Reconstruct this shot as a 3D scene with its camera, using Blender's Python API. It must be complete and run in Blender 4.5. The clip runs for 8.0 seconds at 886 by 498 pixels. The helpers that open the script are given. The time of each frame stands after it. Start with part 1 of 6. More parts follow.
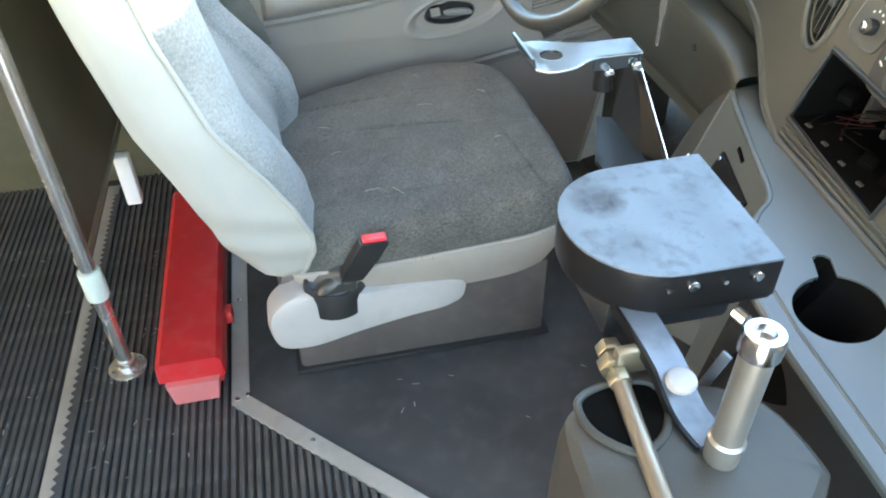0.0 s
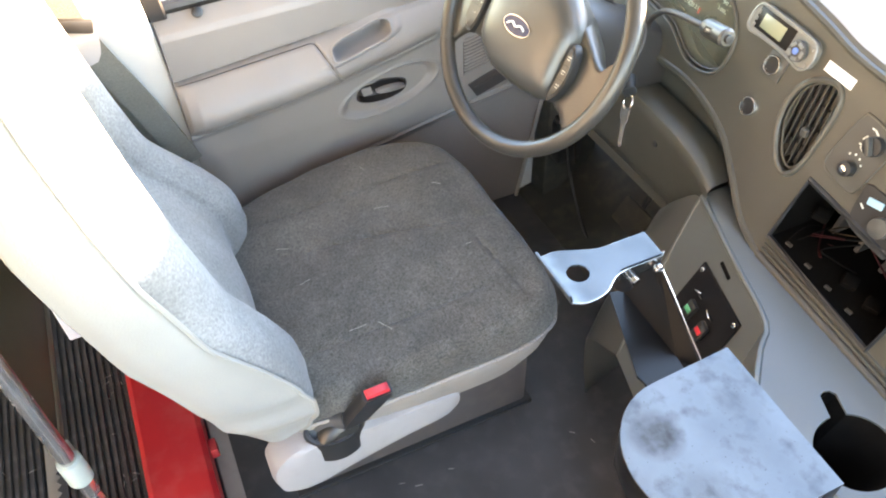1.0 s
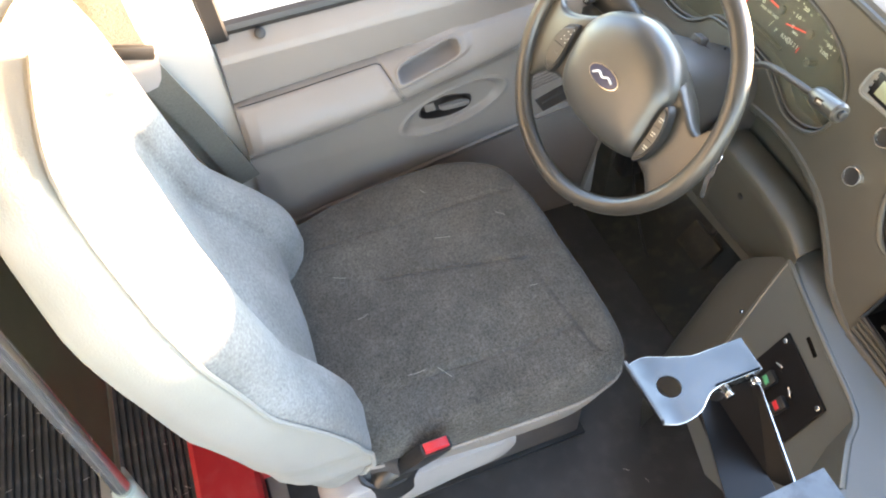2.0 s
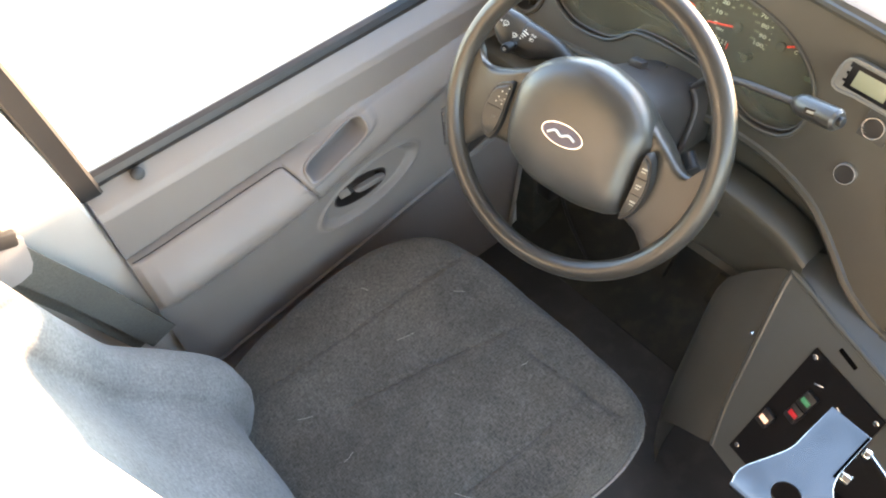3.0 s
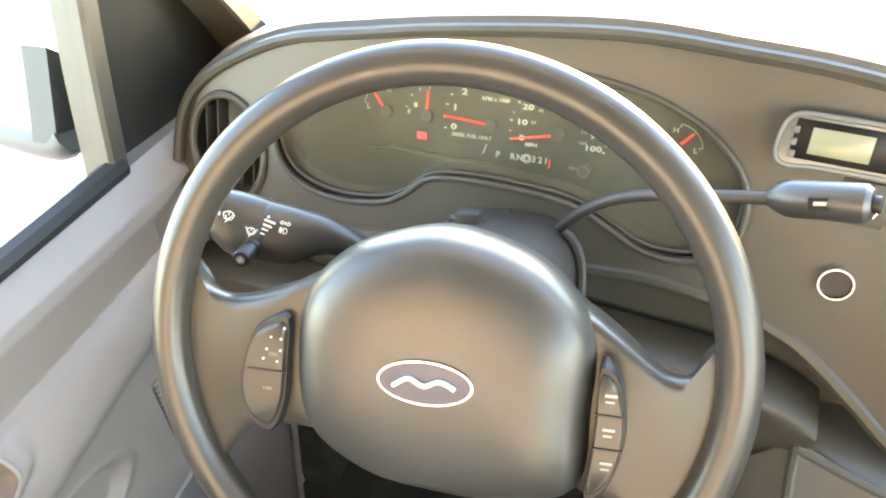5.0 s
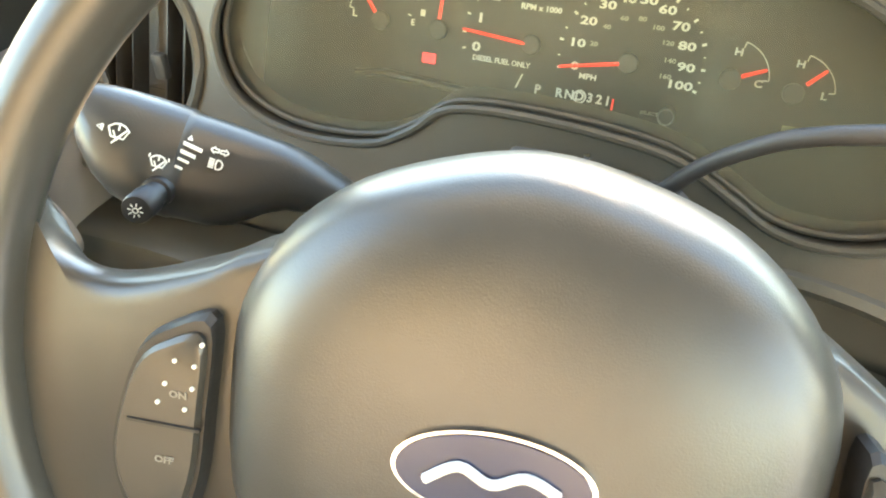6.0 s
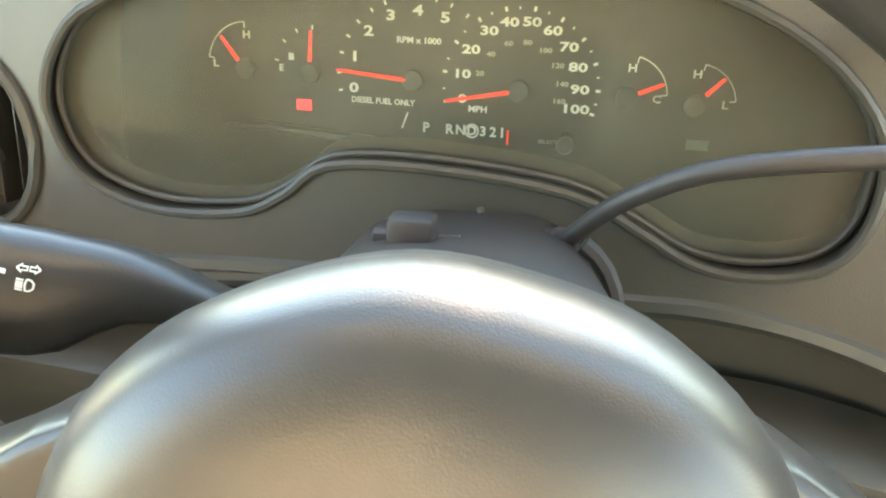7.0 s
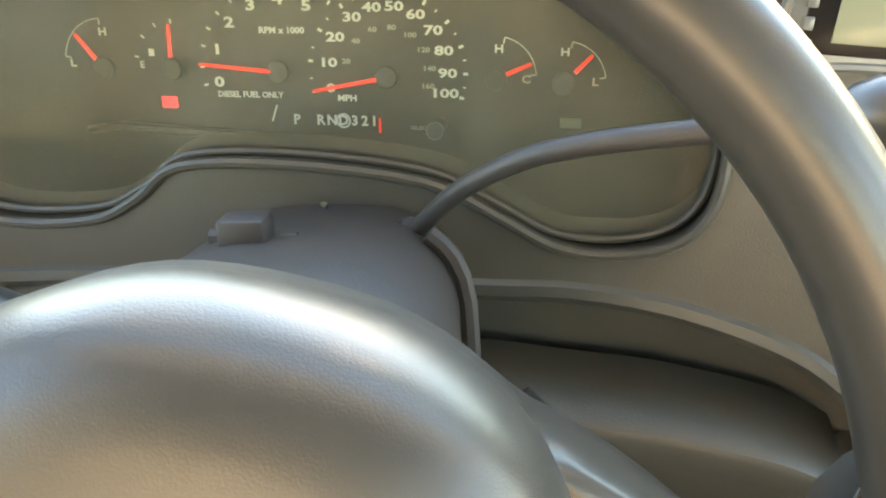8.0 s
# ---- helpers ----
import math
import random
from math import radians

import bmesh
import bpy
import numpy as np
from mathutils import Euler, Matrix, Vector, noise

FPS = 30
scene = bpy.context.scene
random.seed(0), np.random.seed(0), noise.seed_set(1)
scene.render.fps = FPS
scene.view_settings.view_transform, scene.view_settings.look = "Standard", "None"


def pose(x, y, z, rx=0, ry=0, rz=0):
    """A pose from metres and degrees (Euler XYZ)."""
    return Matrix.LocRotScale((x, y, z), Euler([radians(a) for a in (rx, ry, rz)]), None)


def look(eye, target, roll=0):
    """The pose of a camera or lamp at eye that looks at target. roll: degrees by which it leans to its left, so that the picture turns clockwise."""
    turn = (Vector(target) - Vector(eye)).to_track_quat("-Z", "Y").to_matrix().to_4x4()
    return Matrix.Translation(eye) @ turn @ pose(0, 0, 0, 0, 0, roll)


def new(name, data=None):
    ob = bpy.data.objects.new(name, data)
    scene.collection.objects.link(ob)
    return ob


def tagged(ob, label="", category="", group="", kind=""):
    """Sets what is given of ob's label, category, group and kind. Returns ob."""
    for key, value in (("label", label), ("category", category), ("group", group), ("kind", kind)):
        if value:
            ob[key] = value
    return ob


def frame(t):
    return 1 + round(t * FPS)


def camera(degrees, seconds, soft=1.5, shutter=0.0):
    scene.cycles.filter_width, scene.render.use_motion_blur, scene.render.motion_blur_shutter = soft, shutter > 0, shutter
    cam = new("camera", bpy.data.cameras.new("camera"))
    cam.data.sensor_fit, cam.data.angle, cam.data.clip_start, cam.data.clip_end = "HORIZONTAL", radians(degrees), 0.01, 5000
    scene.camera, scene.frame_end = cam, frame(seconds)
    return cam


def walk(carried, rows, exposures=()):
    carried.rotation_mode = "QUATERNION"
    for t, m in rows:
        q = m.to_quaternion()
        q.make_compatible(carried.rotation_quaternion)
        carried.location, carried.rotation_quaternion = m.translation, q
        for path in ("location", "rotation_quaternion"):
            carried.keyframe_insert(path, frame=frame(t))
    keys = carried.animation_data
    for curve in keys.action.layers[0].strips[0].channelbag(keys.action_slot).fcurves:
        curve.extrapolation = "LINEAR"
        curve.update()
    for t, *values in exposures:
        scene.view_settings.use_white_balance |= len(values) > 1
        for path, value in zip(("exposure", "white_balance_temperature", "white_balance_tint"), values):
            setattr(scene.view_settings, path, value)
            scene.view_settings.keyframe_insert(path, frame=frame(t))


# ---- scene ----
cam = camera(61.0, 8.0, soft=2.0)

PATH = [
    (0, (1.209, -0.354, 1.153), (-0.311, -0.038, -0.109), -0.9),
    (0.5, (1.028, -0.375, 1.22), (-0.397, 0.042, -0.119), -0.4),
    (1, (0.917, -0.433, 1.417), (-0.371, 0.118, -0.01), -2.2),
    (1.5, (0.861, -0.435, 1.485), (-0.334, 0.079, -0.034), -0.4),
    (1.7, (0.821, -0.413, 1.497), (-0.394, 0.016, -0.033), -2.2),
    (2.8, (0.535, -0.443, 1.482), (-0.647, 0.12, -0.03), -8.5),
    (3, (0.495, -0.425, 1.472), (-0.587, 0.277, -0.057), -8.2),
    (3.5, (0.466, -0.368, 1.456), (-0.506, 0.613, 0.009), -7.9),
    (4, (0.419, -0.38, 1.412), (-0.48, 0.759, 0.035), -10.1),
    (4.5, (0.305, -0.323, 1.324), (-0.503, 1.035, 0.098), -9.2),
    (4.7, (0.238, -0.258, 1.269), (-0.518, 1.135, 0.049), -9.0),
    (5.8, (0.046, -0.052, 1.026), (-0.503, 1.386, -0.252), 0.8),
    (6, (0.033, -0.026, 1.022), (-0.533, 1.404, -0.256), -0.6),
    (6.5, (0.018, 0.015, 1.022), (-0.469, 1.497, -0.23), -3.6),
    (7, (0.034, 0.037, 1.011), (-0.358, 1.546, -0.241), -3.1),
    (7.5, (0.055, 0.047, 1.006), (-0.262, 1.548, -0.277), -2.9),
    (8, (0.081, 0.055, 1.007), (-0.182, 1.559, -0.285), -3.7),
]
EXPOSURES = [(0, 5.60, 8150, 17), (0.5, 5.65, 8900, 26), (1.0, 5.70, 8800, 28), (1.7, 5.62, 8800, 28), (2.8, 5.06, 8500, 26), (3.5, 5.54, 8700, 32), (4.5, 5.74, 8800, 30), (4.7, 5.74, 8800, 28), (6, 5.70, 9600, 20), (6.5, 5.57, 9400, 20), (7, 5.52, 9300, 20), (8, 5.32, 9300, 21)]
walk(cam, [(t, look(eye, target, roll)) for t, eye, target, roll in PATH], EXPOSURES)
# ---------------------------------------------------------------- light
world = bpy.data.worlds.new("sky")
scene.world = world
world.use_nodes = True
wn = world.node_tree.nodes
sky = wn.new("ShaderNodeTexSky")
sky.sky_type = "NISHITA"
sky.sun_disc = False
SUN_EL, SUN_AZ = radians(7.6), radians(6)
sky.air_density, sky.dust_density, sky.ozone_density = 1.0, 0.3, 2.8
sky.sun_elevation, sky.sun_rotation = SUN_EL, SUN_AZ
world.node_tree.links.new(sky.outputs[0], wn["Background"].inputs[0])
wn["Background"].inputs[1].default_value = 0.13
sun = new("sun", bpy.data.lights.new("sun", "SUN"))
sun.data.energy, sun.data.angle, sun.data.color = 2.6, radians(2.5), (1.0, 0.86, 0.66)
toward = Vector((math.sin(SUN_AZ) * math.cos(SUN_EL), math.cos(SUN_AZ) * math.cos(SUN_EL), math.sin(SUN_EL)))
sun.matrix_world = look(toward * 20, (0, 0, 0))


# ---------------------------------------------------------------- materials
def mat(name, color, rough=0.6, metal=0.0, vary=0.12, scale=6.0, grain=0.0, grain_scale=400.0, spec=0.5, stain=None, stain_amt=0.0, weave=0.0, sheen=0.0, emit=0.0):
    m = bpy.data.materials.new(name)
    m.use_nodes = True
    nt = m.node_tree
    n, l = nt.nodes, nt.links
    b = n["Principled BSDF"]
    b.inputs["Roughness"].default_value = rough
    b.inputs["Metallic"].default_value = metal
    b.inputs["Specular IOR Level"].default_value = spec
    if sheen:
        b.inputs["Sheen Weight"].default_value = sheen
    co = n.new("ShaderNodeTexCoord")
    big = n.new("ShaderNodeTexNoise")
    big.inputs["Scale"].default_value, big.inputs["Detail"].default_value = scale, 6
    l.new(co.outputs["Object"], big.inputs["Vector"])
    ramp = n.new("ShaderNodeMapRange")
    ramp.inputs["From Min"].default_value, ramp.inputs["From Max"].default_value = 0.3, 0.7
    ramp.inputs["To Min"].default_value, ramp.inputs["To Max"].default_value = 1 - vary, 1 + vary
    l.new(big.outputs["Fac"], ramp.inputs["Value"])
    mul = n.new("ShaderNodeVectorMath")
    mul.operation = "SCALE"
    mul.inputs[0].default_value = color
    l.new(ramp.outputs[0], mul.inputs["Scale"])
    last = mul.outputs[0]
    fine = n.new("ShaderNodeTexNoise")
    fine.inputs["Scale"].default_value, fine.inputs["Detail"].default_value = grain_scale, 3
    l.new(co.outputs["Object"], fine.inputs["Vector"])
    if stain:
        spot = n.new("ShaderNodeTexNoise")
        spot.inputs["Scale"].default_value, spot.inputs["Detail"].default_value = scale * 4, 8
        l.new(co.outputs["Object"], spot.inputs["Vector"])
        sr = n.new("ShaderNodeMapRange")
        sr.inputs["From Min"].default_value, sr.inputs["From Max"].default_value = 0.5, 0.72
        sr.inputs["To Max"].default_value = stain_amt
        l.new(spot.outputs["Fac"], sr.inputs["Value"])
        mx = n.new("ShaderNodeMix")
        mx.data_type = "RGBA"
        l.new(sr.outputs[0], mx.inputs[0])
        l.new(last, mx.inputs[6])
        mx.inputs[7].default_value = (*stain, 1)
        last = mx.outputs[2]
    rr = n.new("ShaderNodeMapRange")
    rr.inputs["To Min"].default_value, rr.inputs["To Max"].default_value = max(rough - 0.08, 0.02), min(rough + 0.08, 1)
    l.new(big.outputs["Fac"], rr.inputs["Value"])
    l.new(rr.outputs[0], b.inputs["Roughness"])
    height = fine.outputs["Fac"]
    if weave:
        add = n.new("ShaderNodeMath")
        add.operation = "ADD"
        for k, stretch in enumerate(((1.0, 0.3, 0.6), (0.3, 1.0, 0.6))):
            mp, w = n.new("ShaderNodeMapping"), n.new("ShaderNodeTexNoise")
            mp.inputs["Scale"].default_value = stretch
            mp.inputs["Rotation"].default_value = (0, 0, 0.3)
            w.inputs["Scale"].default_value, w.inputs["Detail"].default_value = grain_scale * 1.2, 2
            l.new(co.outputs["Object"], mp.inputs[0])
            l.new(mp.outputs[0], w.inputs["Vector"])
            l.new(w.outputs["Fac"], add.inputs[k])
        height = add.outputs[0]
        wm = n.new("ShaderNodeMapRange")
        wm.inputs["To Min"].default_value, wm.inputs["To Max"].default_value = 1 - weave, 1 + weave
        wm.inputs["From Min"].default_value, wm.inputs["From Max"].default_value = 0.65, 1.35
        l.new(height, wm.inputs["Value"])
        m2 = n.new("ShaderNodeVectorMath")
        m2.operation = "SCALE"
        l.new(last, m2.inputs[0])
        l.new(wm.outputs[0], m2.inputs["Scale"])
        last = m2.outputs[0]
    l.new(last, b.inputs["Base Color"])
    if grain:
        bump = n.new("ShaderNodeBump")
        bump.inputs["Strength"].default_value, bump.inputs["Distance"].default_value = grain, 0.001
        l.new(height, bump.inputs["Height"])
        l.new(bump.outputs[0], b.inputs["Normal"])
    if emit:
        b.inputs["Emission Color"].default_value = (*color, 1)
        b.inputs["Emission Strength"].default_value = emit
    return m


def glass(name, tint, gloss, veil=0.0, edge=0.6, face=0.03, veil_color=(0.5, 0.48, 0.36)):
    m = bpy.data.materials.new(name)
    m.use_nodes = True
    nt = m.node_tree
    n, l = nt.nodes, nt.links
    n.remove(n["Principled BSDF"])
    tr, gl, mx, fr = n.new("ShaderNodeBsdfTransparent"), n.new("ShaderNodeBsdfGlossy"), n.new("ShaderNodeMixShader"), n.new("ShaderNodeLayerWeight")
    tr.inputs[0].default_value = (*tint, 1)
    gl.inputs["Roughness"].default_value = gloss
    fr.inputs[0].default_value = 0.5
    pw, sc = n.new("ShaderNodeMath"), n.new("ShaderNodeMath")
    pw.operation, sc.operation = "POWER", "MULTIPLY_ADD"
    pw.inputs[1].default_value, sc.inputs[1].default_value, sc.inputs[2].default_value = 5, edge, face
    l.new(fr.outputs["Facing"], pw.inputs[0])
    l.new(pw.outputs[0], sc.inputs[0])
    l.new(sc.outputs[0], mx.inputs[0])
    l.new(tr.outputs[0], mx.inputs[1])
    l.new(gl.outputs[0], mx.inputs[2])
    out = mx.outputs[0]
    # diffuse layer mixed over the glass as a painted veil of flare
    if veil:
        df, m2, co, nz, mr = n.new("ShaderNodeBsdfDiffuse"), n.new("ShaderNodeMixShader"), n.new("ShaderNodeTexCoord"), n.new("ShaderNodeTexNoise"), n.new("ShaderNodeMapRange")
        df.inputs[0].default_value = (*veil_color, 1)
        nz.inputs["Scale"].default_value, nz.inputs["Detail"].default_value = 14, 6
        mr.inputs["To Min"].default_value, mr.inputs["To Max"].default_value = veil * 0.6, veil * 1.4
        l.new(co.outputs["Object"], nz.inputs["Vector"])
        l.new(nz.outputs["Fac"], mr.inputs["Value"])
        l.new(mr.outputs[0], m2.inputs[0])
        l.new(out, m2.inputs[1])
        l.new(df.outputs[0], m2.inputs[2])
        out = m2.outputs[0]
    l.new(out, n["Material Output"].inputs[0])
    return m


M = dict(
    door=mat("door_plastic", (0.230, 0.203, 0.182), 0.40, grain=0.25, grain_scale=900, vary=0.10, scale=4, stain=(0.23, 0.20, 0.172), stain_amt=0.3),
    handle_dark=mat("handle_cup_plastic", (0.040, 0.034, 0.031), 0.45, grain=0.2, grain_scale=900, vary=0.1),
    door_low=mat("door_lower_plastic", (0.19, 0.17, 0.155), 0.5, grain=0.25, grain_scale=900, vary=0.06),
    dash=mat("dash_plastic", (0.063, 0.057, 0.044), 0.38, grain=0.25, grain_scale=900, vary=0.14),
    pillar=mat("pillar_trim_plastic", (0.10, 0.092, 0.072), 0.5, grain=0.2, grain_scale=900, vary=0.12),
    quarter=mat("quarter_trim_plastic", (0.022, 0.020, 0.015), 0.4, grain=0.2, grain_scale=900, vary=0.12),
    dash_dark=mat("dark_dash_plastic", (0.06, 0.056, 0.048), 0.45, grain=0.3, grain_scale=800, vary=0.1),
    knee=mat("knee_panel_plastic", (0.058, 0.055, 0.043), 0.36, grain=0.2, grain_scale=900, vary=0.1),
    console=mat("console_plastic", (0.078, 0.085, 0.077), 0.34, vary=0.05, scale=3, spec=1.0),
    console_side=mat("console_side_plastic", (0.062, 0.06, 0.05), 0.42, grain=0.2, grain_scale=900, vary=0.12),
    shroud=mat("column_plastic", (0.045, 0.039, 0.035), 0.5, grain=0.2, grain_scale=900),
    wheel=mat("wheel_leather", (0.040, 0.036, 0.030), 0.32, grain=0.04, grain_scale=1300, vary=0.18, spec=0.65, stain=(0.052, 0.047, 0.039), stain_amt=0.12),
    pad=mat("wheel_pad_vinyl", (0.042, 0.041, 0.037), 0.345, grain=0.10, grain_scale=1400, vary=0.14, spec=0.8, stain=(0.058, 0.056, 0.053), stain_amt=0.3),
    black=mat("black_plastic", (0.018, 0.018, 0.018), 0.42, grain=0.1),
    gloss_black=mat("gloss_black_paint", (0.009, 0.008, 0.008), 0.33, vary=0.2, spec=0.22),
    stalk=mat("satin_black_plastic", (0.035, 0.034, 0.030), 0.33, grain=0.08, grain_scale=900),
    rubber=mat("black_rubber", (0.050, 0.050, 0.050), 0.5, grain=0.3, grain_scale=300, vary=0.3, stain=(0.095, 0.092, 0.086), stain_amt=0.35),
    ribbed=mat("ribbed_rubber", (0.060, 0.058, 0.055), 0.5, grain=0.3, grain_scale=300, vary=0.35, spec=0.5, stain=(0.21, 0.2, 0.185), stain_amt=0.3),
    fabric=mat("seat_fabric", (0.092, 0.086, 0.075), 0.95, grain=1.0, grain_scale=420, vary=0.22, scale=7, weave=0.5, spec=0.15, sheen=0.15, stain=(0.150, 0.140, 0.120), stain_amt=0.25),
    fabric_back=mat("backrest_fabric", (0.21, 0.207, 0.195), 0.95, grain=0.35, grain_scale=300, vary=0.18, scale=9, weave=0.25, spec=0.12, sheen=0.2),
    vinyl=mat("seat_vinyl", (0.315, 0.300, 0.265), 0.5, grain=0.3, grain_scale=350, vary=0.1, stain=(0.30, 0.285, 0.24), stain_amt=0.4),
    beige=mat("seat_skirt_vinyl", (0.31, 0.272, 0.237), 0.55, grain=0.3, vary=0.15, stain=(0.22, 0.2, 0.17), stain_amt=0.4),
    shield=mat("side_shield_plastic", (0.36, 0.34, 0.325), 0.45, grain=0.2, vary=0.08, stain=(0.25, 0.24, 0.22), stain_amt=0.3),
    base=mat("seat_base_steel", (0.082, 0.068, 0.063), 0.5, vary=0.2, stain=(0.14, 0.11, 0.09), stain_amt=0.4),
    red=mat("red_plastic", (0.50, 0.018, 0.022), 0.38, vary=0.1, grain=0.15, stain=(0.55, 0.12, 0.1), stain_amt=0.3),
    red_pale=mat("faded_red_plastic", (0.60, 0.16, 0.15), 0.45, vary=0.15),
    red_btn=mat("red_button", (0.65, 0.03, 0.04), 0.3),
    steel=mat("galvanised_steel", (0.15, 0.168, 0.19), 0.42, 0.35, vary=0.28, scale=7, stain=(0.05, 0.05, 0.05), stain_amt=0.65, grain=0.1),
    satin=mat("satin_steel", (0.10, 0.115, 0.14), 0.38, 0.5, vary=0.12),
    bright=mat("worn_bright_steel", (0.112, 0.112, 0.110), 0.20, 0.9, vary=0.25, scale=25, spec=0.4, stain=(0.09, 0.095, 0.10), stain_amt=0.4),
    chrome=mat("chrome", (0.75, 0.75, 0.74), 0.14, 1.0, vary=0.06),
    alu=mat("aluminium_trim", (0.50, 0.48, 0.44), 0.42, 0.6, vary=0.15, stain=(0.3, 0.28, 0.25), stain_amt=0.4),
    alu_dull=mat("dull_brown_trim", (0.20, 0.18, 0.13), 0.5, 0.3, vary=0.15),
    pole=mat("satin_pole_steel", (0.66, 0.63, 0.58), 0.25, 0.9, vary=0.1, scale=30),
    # near black: the shade inside recesses is put into the colour
    void=mat("shade_black_cavity", (0.0045, 0.0038, 0.0032), 0.9, spec=0.04),
    cast=mat("cast_aluminium", (0.40, 0.375, 0.33), 0.34, 0.85, vary=0.18),
    brass=mat("zinc_yellow_brass", (0.38, 0.33, 0.24), 0.35, 0.85, vary=0.25),
    rod=mat("worn_steel_rod", (0.30, 0.24, 0.18), 0.4, 0.7, vary=0.2),
    hump=mat("engine_cover_plastic", (0.042, 0.037, 0.029), 0.5, grain=0.3, vary=0.14, stain=(0.055, 0.048, 0.038), stain_amt=0.4),
    pale=mat("pale_nylon", (0.45, 0.50, 0.44), 0.5),
    white=mat("white_paint", (0.75, 0.75, 0.73), 0.45, vary=0.04),
    cream=mat("pillar_trim", (0.55, 0.52, 0.47), 0.55, grain=0.2, vary=0.06),
    belt=mat("belt_webbing", (0.13, 0.125, 0.105), 0.8, grain=0.5, grain_scale=600, weave=0.2),
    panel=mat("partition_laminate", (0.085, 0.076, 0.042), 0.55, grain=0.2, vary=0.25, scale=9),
    dial=mat("dial_face", (0.026, 0.024, 0.018), 0.5, vary=0.12),
    mark=mat("dial_print", (0.72, 0.72, 0.64), 0.5, vary=0.02),
    # needles are no lamps; a faint glow is added to brighten them
    needle=mat("glowing_red_needle", (0.85, 0.04, 0.025), 0.4, vary=0.02, emit=0.03),
    warn=mat("warning_lamp", (0.9, 0.03, 0.05), 0.4, vary=0.02, emit=0.05),
    km=mat("dim_dial_print", (0.36, 0.36, 0.31), 0.5, vary=0.02),
    lcd=mat("lcd_glass", (0.26, 0.26, 0.17), 0.25, vary=0.05),
    silver=mat("silver_plastic", (0.20, 0.20, 0.185), 0.35, 0.3, vary=0.08),
    blue=mat("blue_button", (0.10, 0.18, 0.45), 0.35),
    sky_key=mat("pale_blue_plastic", (0.30, 0.48, 0.55), 0.35, vary=0.05),
    logo=mat("dark_blue_enamel", (0.02, 0.03, 0.07), 0.22, spec=0.6),
    green=mat("green_rocker", (0.03, 0.22, 0.11), 0.4, emit=0.012),
    amber=mat("lit_amber_rocker", (0.9, 0.55, 0.4), 0.4, emit=0.04),
    # wire colours dimmed toward black for shade, as in the radio opening
    wire_r=mat("shaded_red_wire", (0.028, 0.004, 0.004), 0.6, spec=0.15),
    wire_y=mat("shaded_tan_wire", (0.025, 0.014, 0.007), 0.6, spec=0.15),
    carpet=mat("toe_board_mat", (0.035, 0.034, 0.028), 0.8, grain=0.8, grain_scale=500, vary=0.3, stain=(0.10, 0.09, 0.06), stain_amt=0.4),
    concrete=mat("pale_concrete", (0.52, 0.50, 0.46), 0.9, grain=0.4, vary=0.1, scale=0.6, stain=(0.4, 0.38, 0.34), stain_amt=0.4),
    hedge=mat("dark_kerb_paint", (0.055, 0.05, 0.025), 0.8, vary=0.3),
    roof=mat("headliner", (0.26, 0.25, 0.23), 0.9, grain=0.3, vary=0.05),
    # shaded underside of the white arm put into this dark colour
    arm=mat("mirror_arm_shade", (0.030, 0.034, 0.038), 0.5, vary=0.08),
    wall=mat("bus_wall_panel", (0.30, 0.29, 0.27), 0.6, vary=0.06),
    # olive layer on the lens stands in for veiling flare
    lens=glass("veiled_lens", (0.96, 0.96, 0.91), 0.08, 0.085, 0.03, 0.002, (0.45, 0.405, 0.28)),
    pane=glass("window_glass", (0.93, 0.95, 0.93), 0.02),
    mirror=mat("mirror_glass", (0.85, 0.87, 0.88), 0.03, 1.0, vary=0.01),
)


